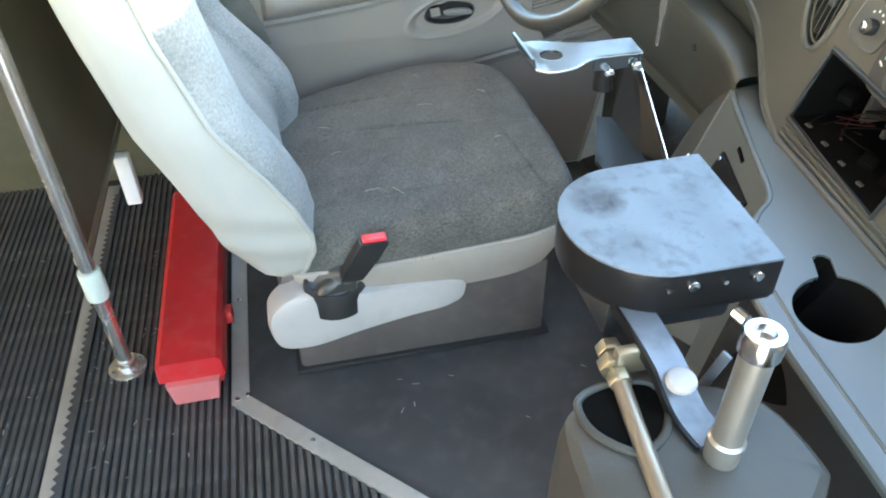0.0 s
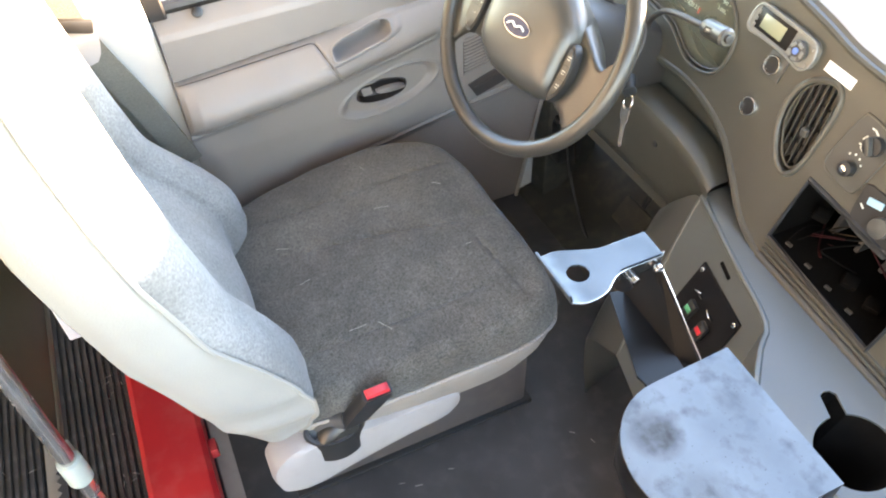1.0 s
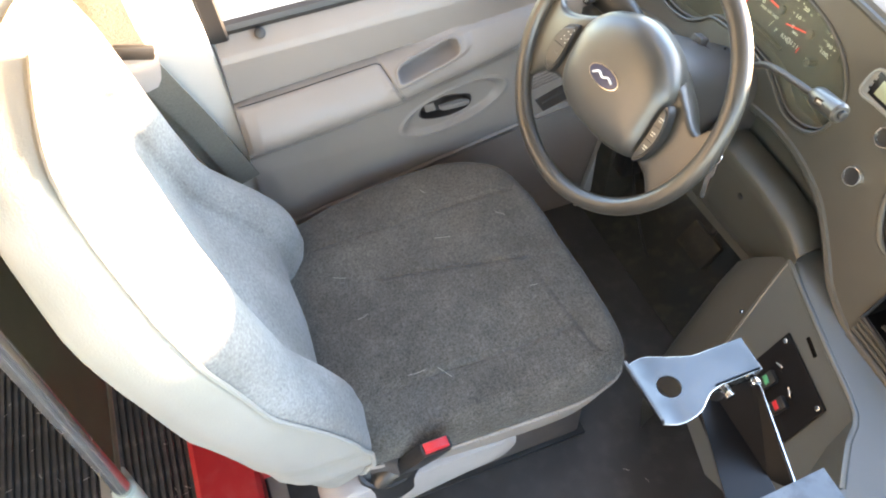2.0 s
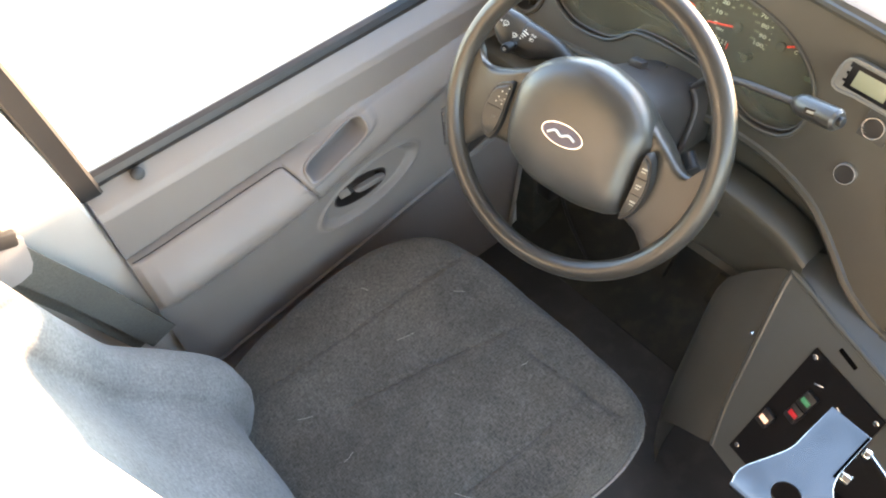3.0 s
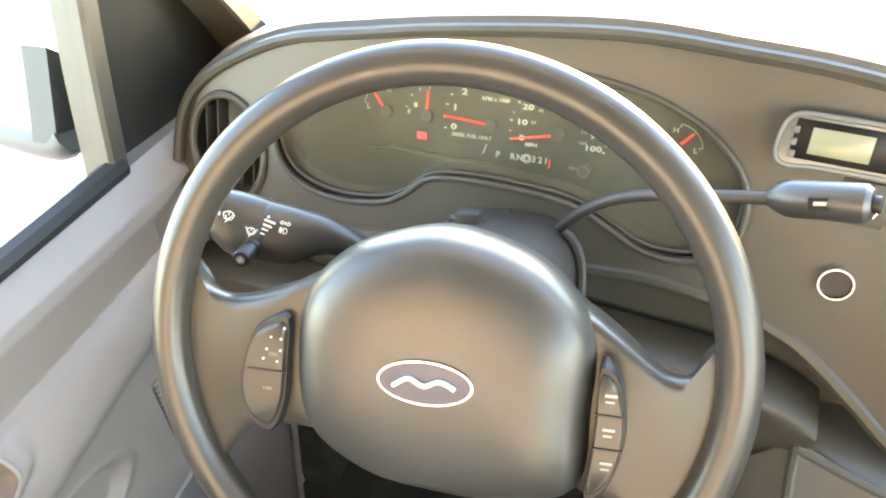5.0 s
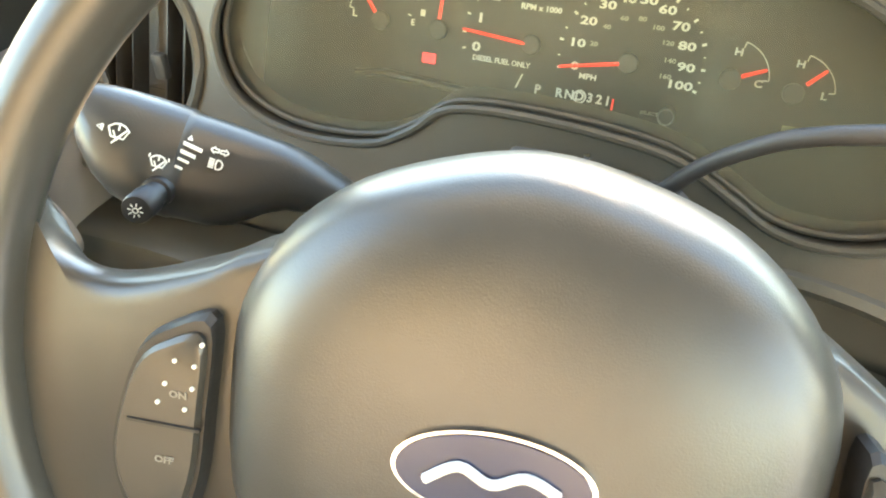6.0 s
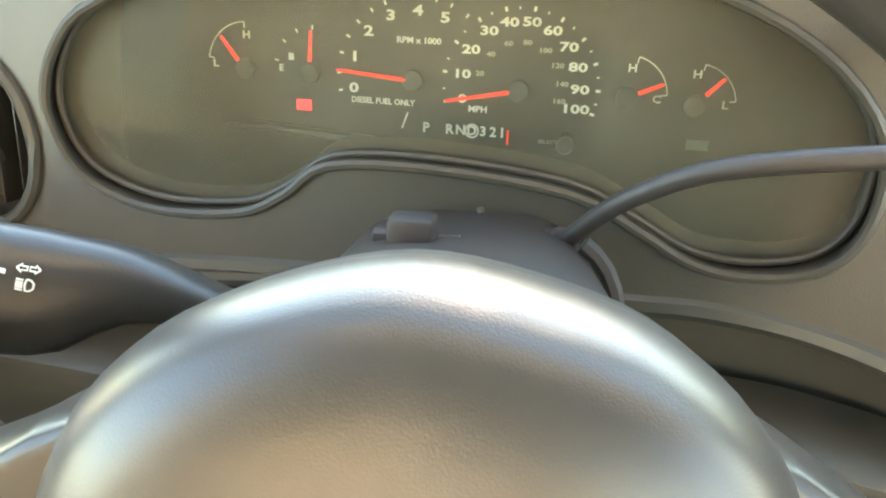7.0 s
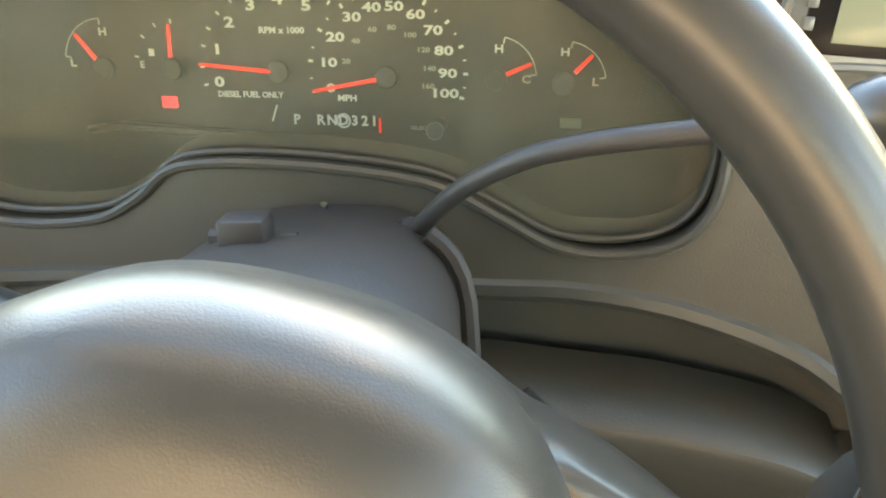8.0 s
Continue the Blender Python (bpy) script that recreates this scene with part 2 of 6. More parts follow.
def spotted(m, spots, speck_color):
    """Adds round smudges (place, radius, amount) and fine specks to a material."""
    nt = m.node_tree
    n, l = nt.nodes, nt.links
    b = n["Principled BSDF"]
    last = b.inputs["Base Color"].links[0].from_socket
    co = n.new("ShaderNodeTexCoord")
    wob = n.new("ShaderNodeTexNoise")
    wob.inputs["Scale"].default_value, wob.inputs["Detail"].default_value = 60, 5
    l.new(co.outputs["Object"], wob.inputs["Vector"])

    def blend(fac):
        nonlocal last
        mx = n.new("ShaderNodeMix")
        mx.data_type = "RGBA"
        l.new(fac, mx.inputs[0])
        l.new(last, mx.inputs[6])
        mx.inputs[7].default_value = (*speck_color, 1)
        last = mx.outputs[2]

    for place, radius, amount in spots:
        d, mr, mu = n.new("ShaderNodeVectorMath"), n.new("ShaderNodeMapRange"), n.new("ShaderNodeMath")
        d.operation, mu.operation = "DISTANCE", "MULTIPLY"
        d.inputs[1].default_value = place
        l.new(co.outputs["Object"], d.inputs[0])
        mr.inputs["From Min"].default_value, mr.inputs["From Max"].default_value = radius * 0.4, radius
        mr.inputs["To Min"].default_value, mr.inputs["To Max"].default_value = amount * 1.8, 0
        l.new(d.outputs["Value"], mr.inputs["Value"])
        l.new(mr.outputs[0], mu.inputs[0])
        l.new(wob.outputs["Fac"], mu.inputs[1])
        blend(mu.outputs[0])
    vo, mr = n.new("ShaderNodeTexVoronoi"), n.new("ShaderNodeMapRange")
    vo.inputs["Scale"].default_value = 240
    l.new(co.outputs["Object"], vo.inputs["Vector"])
    mr.inputs["From Min"].default_value, mr.inputs["From Max"].default_value = 0.08, 0.22
    mr.inputs["To Min"].default_value, mr.inputs["To Max"].default_value = 0.7, 0
    l.new(vo.outputs["Distance"], mr.inputs["Value"])
    pick, mu = n.new("ShaderNodeMath"), n.new("ShaderNodeMath")
    pick.operation, mu.operation = "GREATER_THAN", "MULTIPLY"
    sep = n.new("ShaderNodeSeparateColor")
    l.new(vo.outputs["Color"], sep.inputs[0])
    l.new(sep.outputs[0], pick.inputs[0])
    pick.inputs[1].default_value = 0.84
    l.new(pick.outputs[0], mu.inputs[0])
    l.new(mr.outputs[0], mu.inputs[1])
    blend(mu.outputs[0])
    l.new(last, b.inputs["Base Color"])
    return m


M["top_steel"] = spotted(mat("spotted_plate_steel", (0.130, 0.148, 0.162), 0.45, 0.35, spec=0.4, vary=0.22, scale=12, stain=(0.06, 0.064, 0.068), stain_amt=0.8, grain=0.08), (((0.623, -0.068, 0.70), 0.034, 0.85), ((0.62, 0.03, 0.70), 0.022, 0.35), ((0.70, -0.06, 0.70), 0.035, 0.3)), (0.035, 0.033, 0.032))

# ---------------------------------------------------------------- mesh helpers
def part(name, bm, material, parent=None, label="", sharp=35):
    me = bpy.data.meshes.new(name)
    bmesh.ops.recalc_face_normals(bm, faces=bm.faces)
    bm.to_mesh(me)
    bm.free()
    for p in me.polygons:
        p.use_smooth = True
    me.set_sharp_from_angle(angle=radians(sharp))
    me.materials.append(M[material])
    ob = new(name, me)
    if parent is not None:
        ob.parent = parent
    if label:
        ob["label"] = label
    return ob


def thing(name, label, category, kind="", group=""):
    ob = new(name)
    ob.empty_display_size = 0.02
    return tagged(ob, label, category, group, kind)


def box(size, at=(0, 0, 0), bevel=0.003, m=None, bm=None, seg=2):
    b = bmesh.new()
    bmesh.ops.create_cube(b, size=1, matrix=Matrix.Diagonal((*size, 1)))
    if bevel:
        bmesh.ops.bevel(b, geom=list(b.edges), offset=bevel, segments=seg, profile=0.5, affect="EDGES")
    b.transform((Matrix.Translation(at) @ m) if m is not None else Matrix.Translation(at))
    if bm is None:
        return b
    join(bm, b)
    return bm


def join(a, b):
    me = bpy.data.meshes.new("tmp")
    b.to_mesh(me)
    b.free()
    a.from_mesh(me)
    bpy.data.meshes.remove(me)
    return a


def smooth(pts, n=6, closed=True):
    """Catmull-Rom through the points."""
    P = [Vector(p) for p in pts]
    out, k = [], len(P)
    for i in range(k if closed else k - 1):
        if closed:
            a, b, c, d = P[i - 1], P[i], P[(i + 1) % k], P[(i + 2) % k]
        else:
            a, b, c, d = P[max(i - 1, 0)], P[i], P[i + 1], P[min(i + 2, k - 1)]
        for j in range(n):
            t = j / n
            out.append(0.5 * ((2 * b) + (c - a) * t + (2 * a - 5 * b + 4 * c - d) * t * t + (3 * b - a - 3 * c + d) * t ** 3))
    if not closed:
        out.append(P[-1])
    return out


def loft(rings, cap0=True, cap1=True, closed=True, bm=None):
    bm = bm or bmesh.new()
    V = [[bm.verts.new(p) for p in r] for r in rings]
    n = len(V[0])
    for a, b in zip(V, V[1:]):
        for i in range(n if closed else n - 1):
            j = (i + 1) % n
            bm.faces.new((a[i], a[j], b[j], b[i]))
    if closed and cap0:
        bm.faces.new(V[0][::-1])
    if closed and cap1:
        bm.faces.new(V[-1])
    return bm


def tube(pts, r, seg=10, closed=False, bm=None):
    """A round tube along a line; r may be one radius or one for each point."""
    P = [Vector(p) for p in pts]
    n = len(P)
    R = list(r) if isinstance(r, (list, tuple)) else [r] * n
    rings, up = [], None
    for i in range(n):
        t = (P[(i + 1) % n] - P[i - 1]) if closed else (P[min(i + 1, n - 1)] - P[max(i - 1, 0)])
        t.normalize()
        if up is None:
            up = t.orthogonal().normalized()
        up = (up - t * up.dot(t)).normalized()
        s = t.cross(up)
        rings.append([P[i] + (up * math.cos(a) + s * math.sin(a)) * R[i] for a in (2 * math.pi * k / seg for k in range(seg))])
    if closed:
        rings.append(rings[0])
        b = bmesh.new() if bm is None else bm
        V = [[b.verts.new(p) for p in q] for q in rings[:-1]]
        for i in range(n):
            a, c = V[i], V[(i + 1) % n]
            best = min(range(seg), key=lambda k: (a[0].co - c[k].co).length) if i == n - 1 else 0
            for k in range(seg):
                b.faces.new((a[k], a[(k + 1) % seg], c[(k + 1 + best) % seg], c[(k + best) % seg]))
        return b
    return loft(rings, bm=bm)


def plate(outer, holes, place, depth, bm=None):
    """A flat or slightly bent plate with real holes. place(u, v, d) gives the point d metres behind the face."""
    bm = bm or bmesh.new()
    layers = []
    for d in (0.0, depth):
        tmp = bmesh.new()
        for loop in (outer, *holes):
            vs = [tmp.verts.new((p[0], p[1], 0)) for p in loop]
            for i in range(len(vs)):
                tmp.edges.new((vs[i], vs[(i + 1) % len(vs)]))
        bmesh.ops.triangle_fill(tmp, use_beauty=True, use_dissolve=False, edges=list(tmp.edges))
        for v in tmp.verts:
            v.co = place(v.co.x, v.co.y, d)
        join(bm, tmp)
    for loop in (outer, *holes):
        f = [bm.verts.new(place(p[0], p[1], 0)) for p in loop]
        b = [bm.verts.new(place(p[0], p[1], depth)) for p in loop]
        for i in range(len(f)):
            j = (i + 1) % len(f)
            bm.faces.new((f[i], f[j], b[j], b[i]))
    bmesh.ops.remove_doubles(bm, verts=bm.verts, dist=1e-5)
    return bm


def disc(r, depth, m, seg=24, bevel=0.0, r2=None):
    b = bmesh.new()
    bmesh.ops.create_cone(b, cap_ends=True, segments=seg, radius1=r, radius2=r if r2 is None else r2, depth=depth)
    if bevel:
        bmesh.ops.bevel(b, geom=[e for e in b.edges if len(e.link_faces) == 2 and e.calc_face_angle() > 1], offset=bevel, segments=2, profile=0.5, affect="EDGES")
    b.transform(m)
    return b


def ring_mesh(r0, r1, depth, m, seg=28):
    rings = []
    for a in (2 * math.pi * k / seg for k in range(seg)):
        c, s = math.cos(a), math.sin(a)
        rings.append([m @ Vector((c * r, s * r, z)) for r, z in ((r0, -depth / 2), (r1, -depth / 2), (r1, depth / 2 - 0.001), (r1 - (r1 - r0) * 0.35, depth / 2), (r0, depth / 2))])
    bm = bmesh.new()
    V = [[bm.verts.new(p) for p in r] for r in rings]
    for i in range(seg):
        a, b = V[i], V[(i + 1) % seg]
        for k in range(5):
            bm.faces.new((a[k], a[(k + 1) % 5], b[(k + 1) % 5], b[k]))
    return bm


def grid(nu, nv, f, bm=None):
    bm = bm or bmesh.new()
    V = [[bm.verts.new(f(i / nu, j / nv)) for j in range(nv + 1)] for i in range(nu + 1)]
    for i in range(nu):
        for j in range(nv):
            bm.faces.new((V[i][j], V[i + 1][j], V[i + 1][j + 1], V[i][j + 1]))
    return bm


def frame_of(origin, x, z):
    """A pose whose x and z axes point the given ways."""
    x, z = Vector(x).normalized(), Vector(z).normalized()
    y = z.cross(x).normalized()
    x = y.cross(z)
    m = Matrix((x, y, z)).transposed().to_4x4()
    m.translation = origin
    return m


def words(text, size, m, material, parent, name="lettering", wide=1.0, thick=0.0002):
    cu = bpy.data.curves.new("tmp", "FONT")
    cu.body, cu.size, cu.align_x, cu.align_y, cu.extrude = text, size, "CENTER", "CENTER", thick
    cu.resolution_u, cu.offset = 2, size * 0.03
    tmp = new("tmp", cu)
    bpy.context.view_layer.update()
    me = bpy.data.meshes.new_from_object(tmp.evaluated_get(bpy.context.evaluated_depsgraph_get()))
    bpy.data.objects.remove(tmp)
    bpy.data.curves.remove(cu)
    me.transform(m @ Matrix.Diagonal((wide, 1, 1, 1)))
    me.materials.clear()
    me.materials.append(M[material])
    me.name = name
    ob = new(name, me)
    ob.parent = parent
    return ob


def interp(table, z):
    if z <= table[0][0]:
        return table[0][1]
    for (a, p), (b, q) in zip(table, table[1:]):
        if z <= b:
            return p + (q - p) * (z - a) / (b - a)
    return table[-1][1]


def step(a, b, x):
    t = min(max((x - a) / (b - a), 0), 1)
    return t * t * (3 - 2 * t)


def struct(name, bm, material, label, category, sharp=35):
    return tagged(part(name, bm, material, None, "", sharp), label, category, kind="structure")


# ---------------------------------------------------------------- outside
struct("ground", grid(8, 8, lambda u, v: Vector((-300 + 600 * u, -300 + 600 * v, -0.85))), "concrete", "sunlit pale concrete parking lot around the bus", "ground")


# ---------------------------------------------------------------- shell of the bus
# cab floor under the seat, in front of the diagonal trim
cab = [(-0.60, -0.555), (0.19, -0.555), (0.86, 0.115), (1.70, 0.115), (1.70, 0.52), (-0.60, 0.52)]
struct("floor", plate(cab, [], lambda u, v, d: Vector((u, v, -d)), 0.03), "rubber", "worn black rubber mat on the cab floor", "floor")

aisle = [(-0.74, -0.555), (-0.74, -3.3), (1.70, -3.3), (1.70, 0.115), (0.86, 0.115), (0.19, -0.555)]
bm = plate(aisle, [], lambda u, v, d: Vector((u, v, -0.006 - d)), 0.03)
# base between the ribs coloured darker, putting the groove shade into colour
aisle_floor = struct("floor_aisle", bm, "black", "scuffed black ribbed rubber aisle flooring", "floor")
shared = None
y = -3.28
while y < 0.10:
    if not -0.905 < y < -0.853:
        if y < -0.56 and shared:
            rib = new("rib", shared)
            rib.parent = aisle_floor
        else:
            x0, p = (-0.74 if y < -0.56 else y + 0.745), 0.0052
            y0 = 0.0 if y < -0.56 else y
            rib = part("rib", loft([[Vector((x, y0 - p, -0.006)), Vector((x, y0 - p * 0.7, 0.0)), Vector((x, y0 + p * 0.7, 0.0)), Vector((x, y0 + p, -0.006))] for x in (x0, 1.70)]), "ribbed", aisle_floor)
            if y < -0.56:
                shared = rib.data
        if y < -0.56:
            rib.matrix_world = pose(0, y, 0)
    y += 0.0150

# aluminium angle along the edge of the cab mat
t = thing("trim", "worn aluminium edge strip around the cab mat", "trim", "structure")
w = 0.017
part("strip", plate([(-0.60, -0.55 - w), (0.19 + 0.007, -0.55 - w), (0.19 - 0.007, -0.55 + w), (-0.60, -0.55 + w)], [], lambda u, v, d: Vector((u, v, 0.004 - d)), 0.008), "alu", t)
part("strip", plate([(0.198, -0.55 - w), (0.87, 0.12 - w), (0.85, 0.12 + w - 0.005), (0.184, -0.55 + w)], [], lambda u, v, d: Vector((u, v, 0.0045 - d)), 0.008), "alu", t)
for sx, sy in ((0.19, -0.556), (0.182, -0.535), (0.32, -0.42), (-0.1, -0.55), (0.5, -0.24)):
    part("screw", disc(0.005, 0.004, pose(sx, sy, 0.006), 10, 0.001), "chrome", t)

# seam strip with a toothed edge across the aisle
t = thing("seam_strip", "grey toothed seam strip across the ribbed floor", "trim", "structure")
part("strip", box((2.2, 0.030, 0.004), (0.45, -0.882, 0.0), 0.001), "alu", t)
saw = []
for k in range(110):
    x = -0.60 + 0.02 * k
    saw += [(x, -0.878), (x + 0.010, -0.869)]
saw += [(1.6, -0.858), (-0.60, -0.858)]
part("toothed_edge", plate(saw, [], lambda u, v, d: Vector((u, v, 0.005 - d)), 0.006), "rubber", t)

# toe board and firewall
struct("toe_board", loft([[Vector((x, y, z)) for y, z in ((0.40, 0.003), (0.50, 0.03), (0.70, 0.22), (0.72, 0.60), (0.74, 0.60), (0.74, -0.03), (0.40, -0.03))] for x in (-0.60, 0.30)]), "carpet", "dark dusty mat on the toe board", "floor")
struct("wall_front", box((2.4, 0.03, 0.72), (0.5, 0.76, 0.36), 0), "black", "black firewall behind the dashboard", "wall")

# closing body, unseen: walls with window openings for fill light, roof, back
def wall_x(name, x, y0, y1, holes, m="wall"):
    o = [(y0, -0.03), (y1, -0.03), (y1, 1.95), (y0, 1.95)]
    return struct(name, plate(o, holes, lambda u, v, d: Vector((x + d, u, v)), 0.05), m, "plain unseen side wall added to close the bus", "wall")


# left wall windowless and dark, added to keep light off the floor
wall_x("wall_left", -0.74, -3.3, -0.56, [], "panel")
# unseen openings toward the back added so that fill light enters
wall_x("wall_right", 1.70, -3.3, 0.80, [[(-3.1, 0.85), (-2.0, 0.85), (-2.0, 1.6), (-3.1, 1.6)], [(-1.85, 0.85), (-1.1, 0.85), (-1.1, 1.6), (-1.85, 1.6)], [(-0.95, 0.05), (-0.15, 0.05), (-0.15, 1.75), (-0.95, 1.75)], [(-0.02, 0.85), (0.62, 0.85), (0.40, 1.6), (-0.02, 1.6)]])
# dark like the left wall, to hold bounce light down
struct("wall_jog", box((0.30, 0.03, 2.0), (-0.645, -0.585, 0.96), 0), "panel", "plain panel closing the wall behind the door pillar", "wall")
struct("wall_back", box((2.6, 0.05, 2.0), (0.5, -3.33, 0.96), 0), "wall", "plain grey rear wall panel of the bus", "wall")
struct("ceiling", box((2.6, 3.75, 0.05), (0.5, -1.48, 1.97), 0), "roof", "pale headliner of the bus roof", "ceiling")
struct("cowl", grid(20, 6, lambda u, v: Vector((-0.78 + 2.6 * u, 0.60 + 1.05 * v, 0.870 - 0.10 * v - 0.03 * abs(2 * u - 1) ** 3))), "white", "sunlit white bonnet below the windscreen", "bonnet")


# A pillar, quarter trim and window frame on the driver's side
def strip(line, wide, thick, seg=1):
    """A bar along a line in the door's plane: wide along y, thick along x."""
    return loft([[Vector((x - thick / 2, y - wide / 2, z)), Vector((x + thick / 2 - 0.004, y - wide / 2, z)), Vector((x + thick / 2, y - wide / 2 + 0.004, z)), Vector((x + thick / 2, y + wide / 2 - 0.004, z)), Vector((x + thick / 2 - 0.004, y + wide / 2, z)), Vector((x - thick / 2, y + wide / 2, z))] for x, y, z in line])


pil = thing("pillar_front", "grey windscreen pillar trim beside the dashboard", "pillar", "structure")
part("pillar_trim", strip(smooth([(-0.46, 0.65, 0.72), (-0.455, 0.573, 0.80), (-0.452, 0.516, 0.88), (-0.45, 0.441, 0.985), (-0.45, 0.296, 1.22), (-0.42, 0.036, 1.62), (-0.40, -0.114, 1.95)], 5, False), 0.036, 0.09), "pillar", pil)
sail = grid(10, 24, lambda u, v: Vector((-0.478 + 0.020 * math.sin(math.pi * u) * math.sin(math.pi * v), interp([(0, 0.305), (0.25, 0.325), (0.5, 0.350), (0.75, 0.375), (1, 0.36)], v) * (1 - u) + interp([(0, 0.56), (0.25, 0.56), (0.35, 0.535), (0.55, 0.46), (0.8, 0.36), (1, 0.30)], v) * u, 0.70 + 0.62 * v)))
part("quarter_panel", sail, "quarter", pil, "dark brown quarter trim panel", 60)
pb = thing("pillar_rear", "pale door pillar with belt slot behind the seat", "pillar", "structure")
part("pillar_trim", strip(smooth([(-0.49, -0.47, 0.0), (-0.48, -0.475, 0.45), (-0.47, -0.49, 0.80), (-0.46, -0.52, 1.1), (-0.45, -0.56, 1.95)], 5, False), 0.15, 0.10), "cream", pb)
part("door_seal", strip(smooth([(-0.450, -0.396, 0.755), (-0.444, -0.403, 0.85), (-0.440, -0.412, 0.95), (-0.435, -0.428, 1.1), (-0.425, -0.47, 1.5), (-0.415, -0.52, 1.93)], 4, False), 0.034, 0.05), "black", pb, "black rubber door seal")

struct("dash_end", box((0.07, 0.36, 0.34), (-0.478, 0.62, 0.56), 0.01), "dash_dark", "grey trim closing the dash end", "trim")

door = thing("door_1", "grey moulded plastic driver's door with open cup pull", "door", "structure")


ARM_TOP = [(-0.405, 0.634), (-0.12, 0.658), (0.056, 0.677), (0.21, 0.687), (0.46, 0.71)]
ARM_NOSE = [(-0.405, 0.562), (-0.2, 0.582), (-0.09, 0.598), (0.05, 0.615), (0.21, 0.645), (0.46, 0.69)]
ARM_LOW = [(-0.405, 0.516), (-0.2, 0.538), (-0.09, 0.556), (0.05, 0.583), (0.21, 0.62), (0.46, 0.67)]
ARM_OUT = [(-0.405, 0.030), (-0.395, 0.044), (-0.375, 0.052), (-0.34, 0.055), (-0.10, 0.054), (-0.04, 0.046), (0.05, 0.040), (0.21, 0.030), (0.46, 0.010)]


def cup_r(y, z):
    qy, qz = (y + 0.037) / 0.066, (z - 0.645 - 0.20 * (y + 0.037)) / 0.0165
    return (abs(qy) ** 4 + abs(qz) ** 4) ** 0.25


def door_x(y, z):
    """Inner face of the door trim."""
    x = interp([(0.0, -0.445), (0.30, -0.425), (0.45, -0.414), (0.64, -0.412), (0.73, -0.411), (0.742, -0.416), (0.77, -0.446)], z)
    # armrest pad, which runs forward into a raised band
    top, nose, low, out = interp(ARM_TOP, y), interp(ARM_NOSE, y), interp(ARM_LOW, y), interp(ARM_OUT, y)
    if low < z < nose:
        x += out * math.sqrt(max(0.0, 1 - ((nose - z) / (nose - low)) ** 2))
    elif nose <= z < top:
        x += out * (1 - 0.86 * ((z - nose) / (top - nose)) ** 1.7)
        x -= 0.14 * out * step(top - 0.006, top, z)
    # grooves above and below the armrest, and its cross seam
    x -= 0.011 * math.exp(-((z - top - 0.0015) / 0.0030) ** 2) * step(-0.02, -0.11, y)
    x += 0.004 * math.exp(-((z - low + 0.012) / 0.006) ** 2)
    x -= 0.006 * math.exp(-((y + 0.108 + 0.45 * (z - 0.61)) / 0.0028) ** 2) * step(top + 0.004, top - 0.004, z) * step(low - 0.02, low, z)
    # raised border of the cup pull
    r = cup_r(y, z)
    x += 0.005 * step(1.45, 1.15, r)
    # shallow dish round the handle
    qy, qz = (y - 0.025) / 0.112, (z - 0.490 - 0.20 * (y - 0.025)) / 0.047
    r = (qy * qy + qz * qz) ** 0.5
    x += 0.0025 * math.exp(-((r - 1.04) / 0.05) ** 2) - 0.011 * step(1.0, 0.82, r)
    # lower crease
    line = 0.353 + 0.19 * y
    x -= 0.007 * math.exp(-((z - line) / 0.004) ** 2)
    x -= 0.010 * step(line, line - 0.03, z)
    return x


def door_point(y, z, v):
    return Vector((door_x(y, z), y, z + 0.03 * (y + 0.005) * step(0.7, 1.0, v)))


HANDLE = [(p[0], p[1]) for p in smooth([(-0.048, 0.480), (-0.037, 0.505), (-0.008, 0.510), (0.012, 0.515), (0.058, 0.505), (0.067, 0.488), (0.055, 0.472), (0.02, 0.463), (-0.025, 0.466)], 5)]
HCY, HCZ = 0.006, 0.488


def in_handle(y, z):
    inside, n = False, len(HANDLE)
    for k in range(n):
        (ya, za), (yb, zb) = HANDLE[k - 1], HANDLE[k]
        if (za > z) != (zb > z) and y < ya + (yb - ya) * (z - za) / (zb - za):
            inside = not inside
    return inside


trim = grid(380, 340, lambda u, v: door_point(-0.405 + (0.695 + 0.137 * step(0.80, 0.74, v) * interp([(0.0, 0.7), (0.2, 0.85), (0.45, 1.0)], v) + 0.165 * step(0.935, 0.985, v)) * u, 0.02 + 0.75 * v, v))
bmesh.ops.delete(trim, geom=[f for f in trim.faces if cup_r(f.calc_center_median().y, f.calc_center_median().z) < 0.99 or (abs(f.calc_center_median().y - 0.01) < 0.06 and abs(f.calc_center_median().z - 0.488) < 0.03 and in_handle(f.calc_center_median().y, f.calc_center_median().z))], context="FACES")
part("door_trim", trim, "door", door)
cup = []
for a in (2 * math.pi * k / 48 for k in range(48)):
    ca, sa = math.cos(a), math.sin(a)
    cup.append((0.066 * math.copysign(abs(ca) ** 0.5, ca), 0.0165 * math.copysign(abs(sa) ** 0.5, sa)))


def cup_ring(k, sink, lift=0.0):
    out = []
    for u, w in cup:
        y, z = -0.037 + u * k, 0.645 + 0.20 * u * k + w * k
        out.append(Vector((door_x(y, z) + lift - sink, y, z)))
    return out


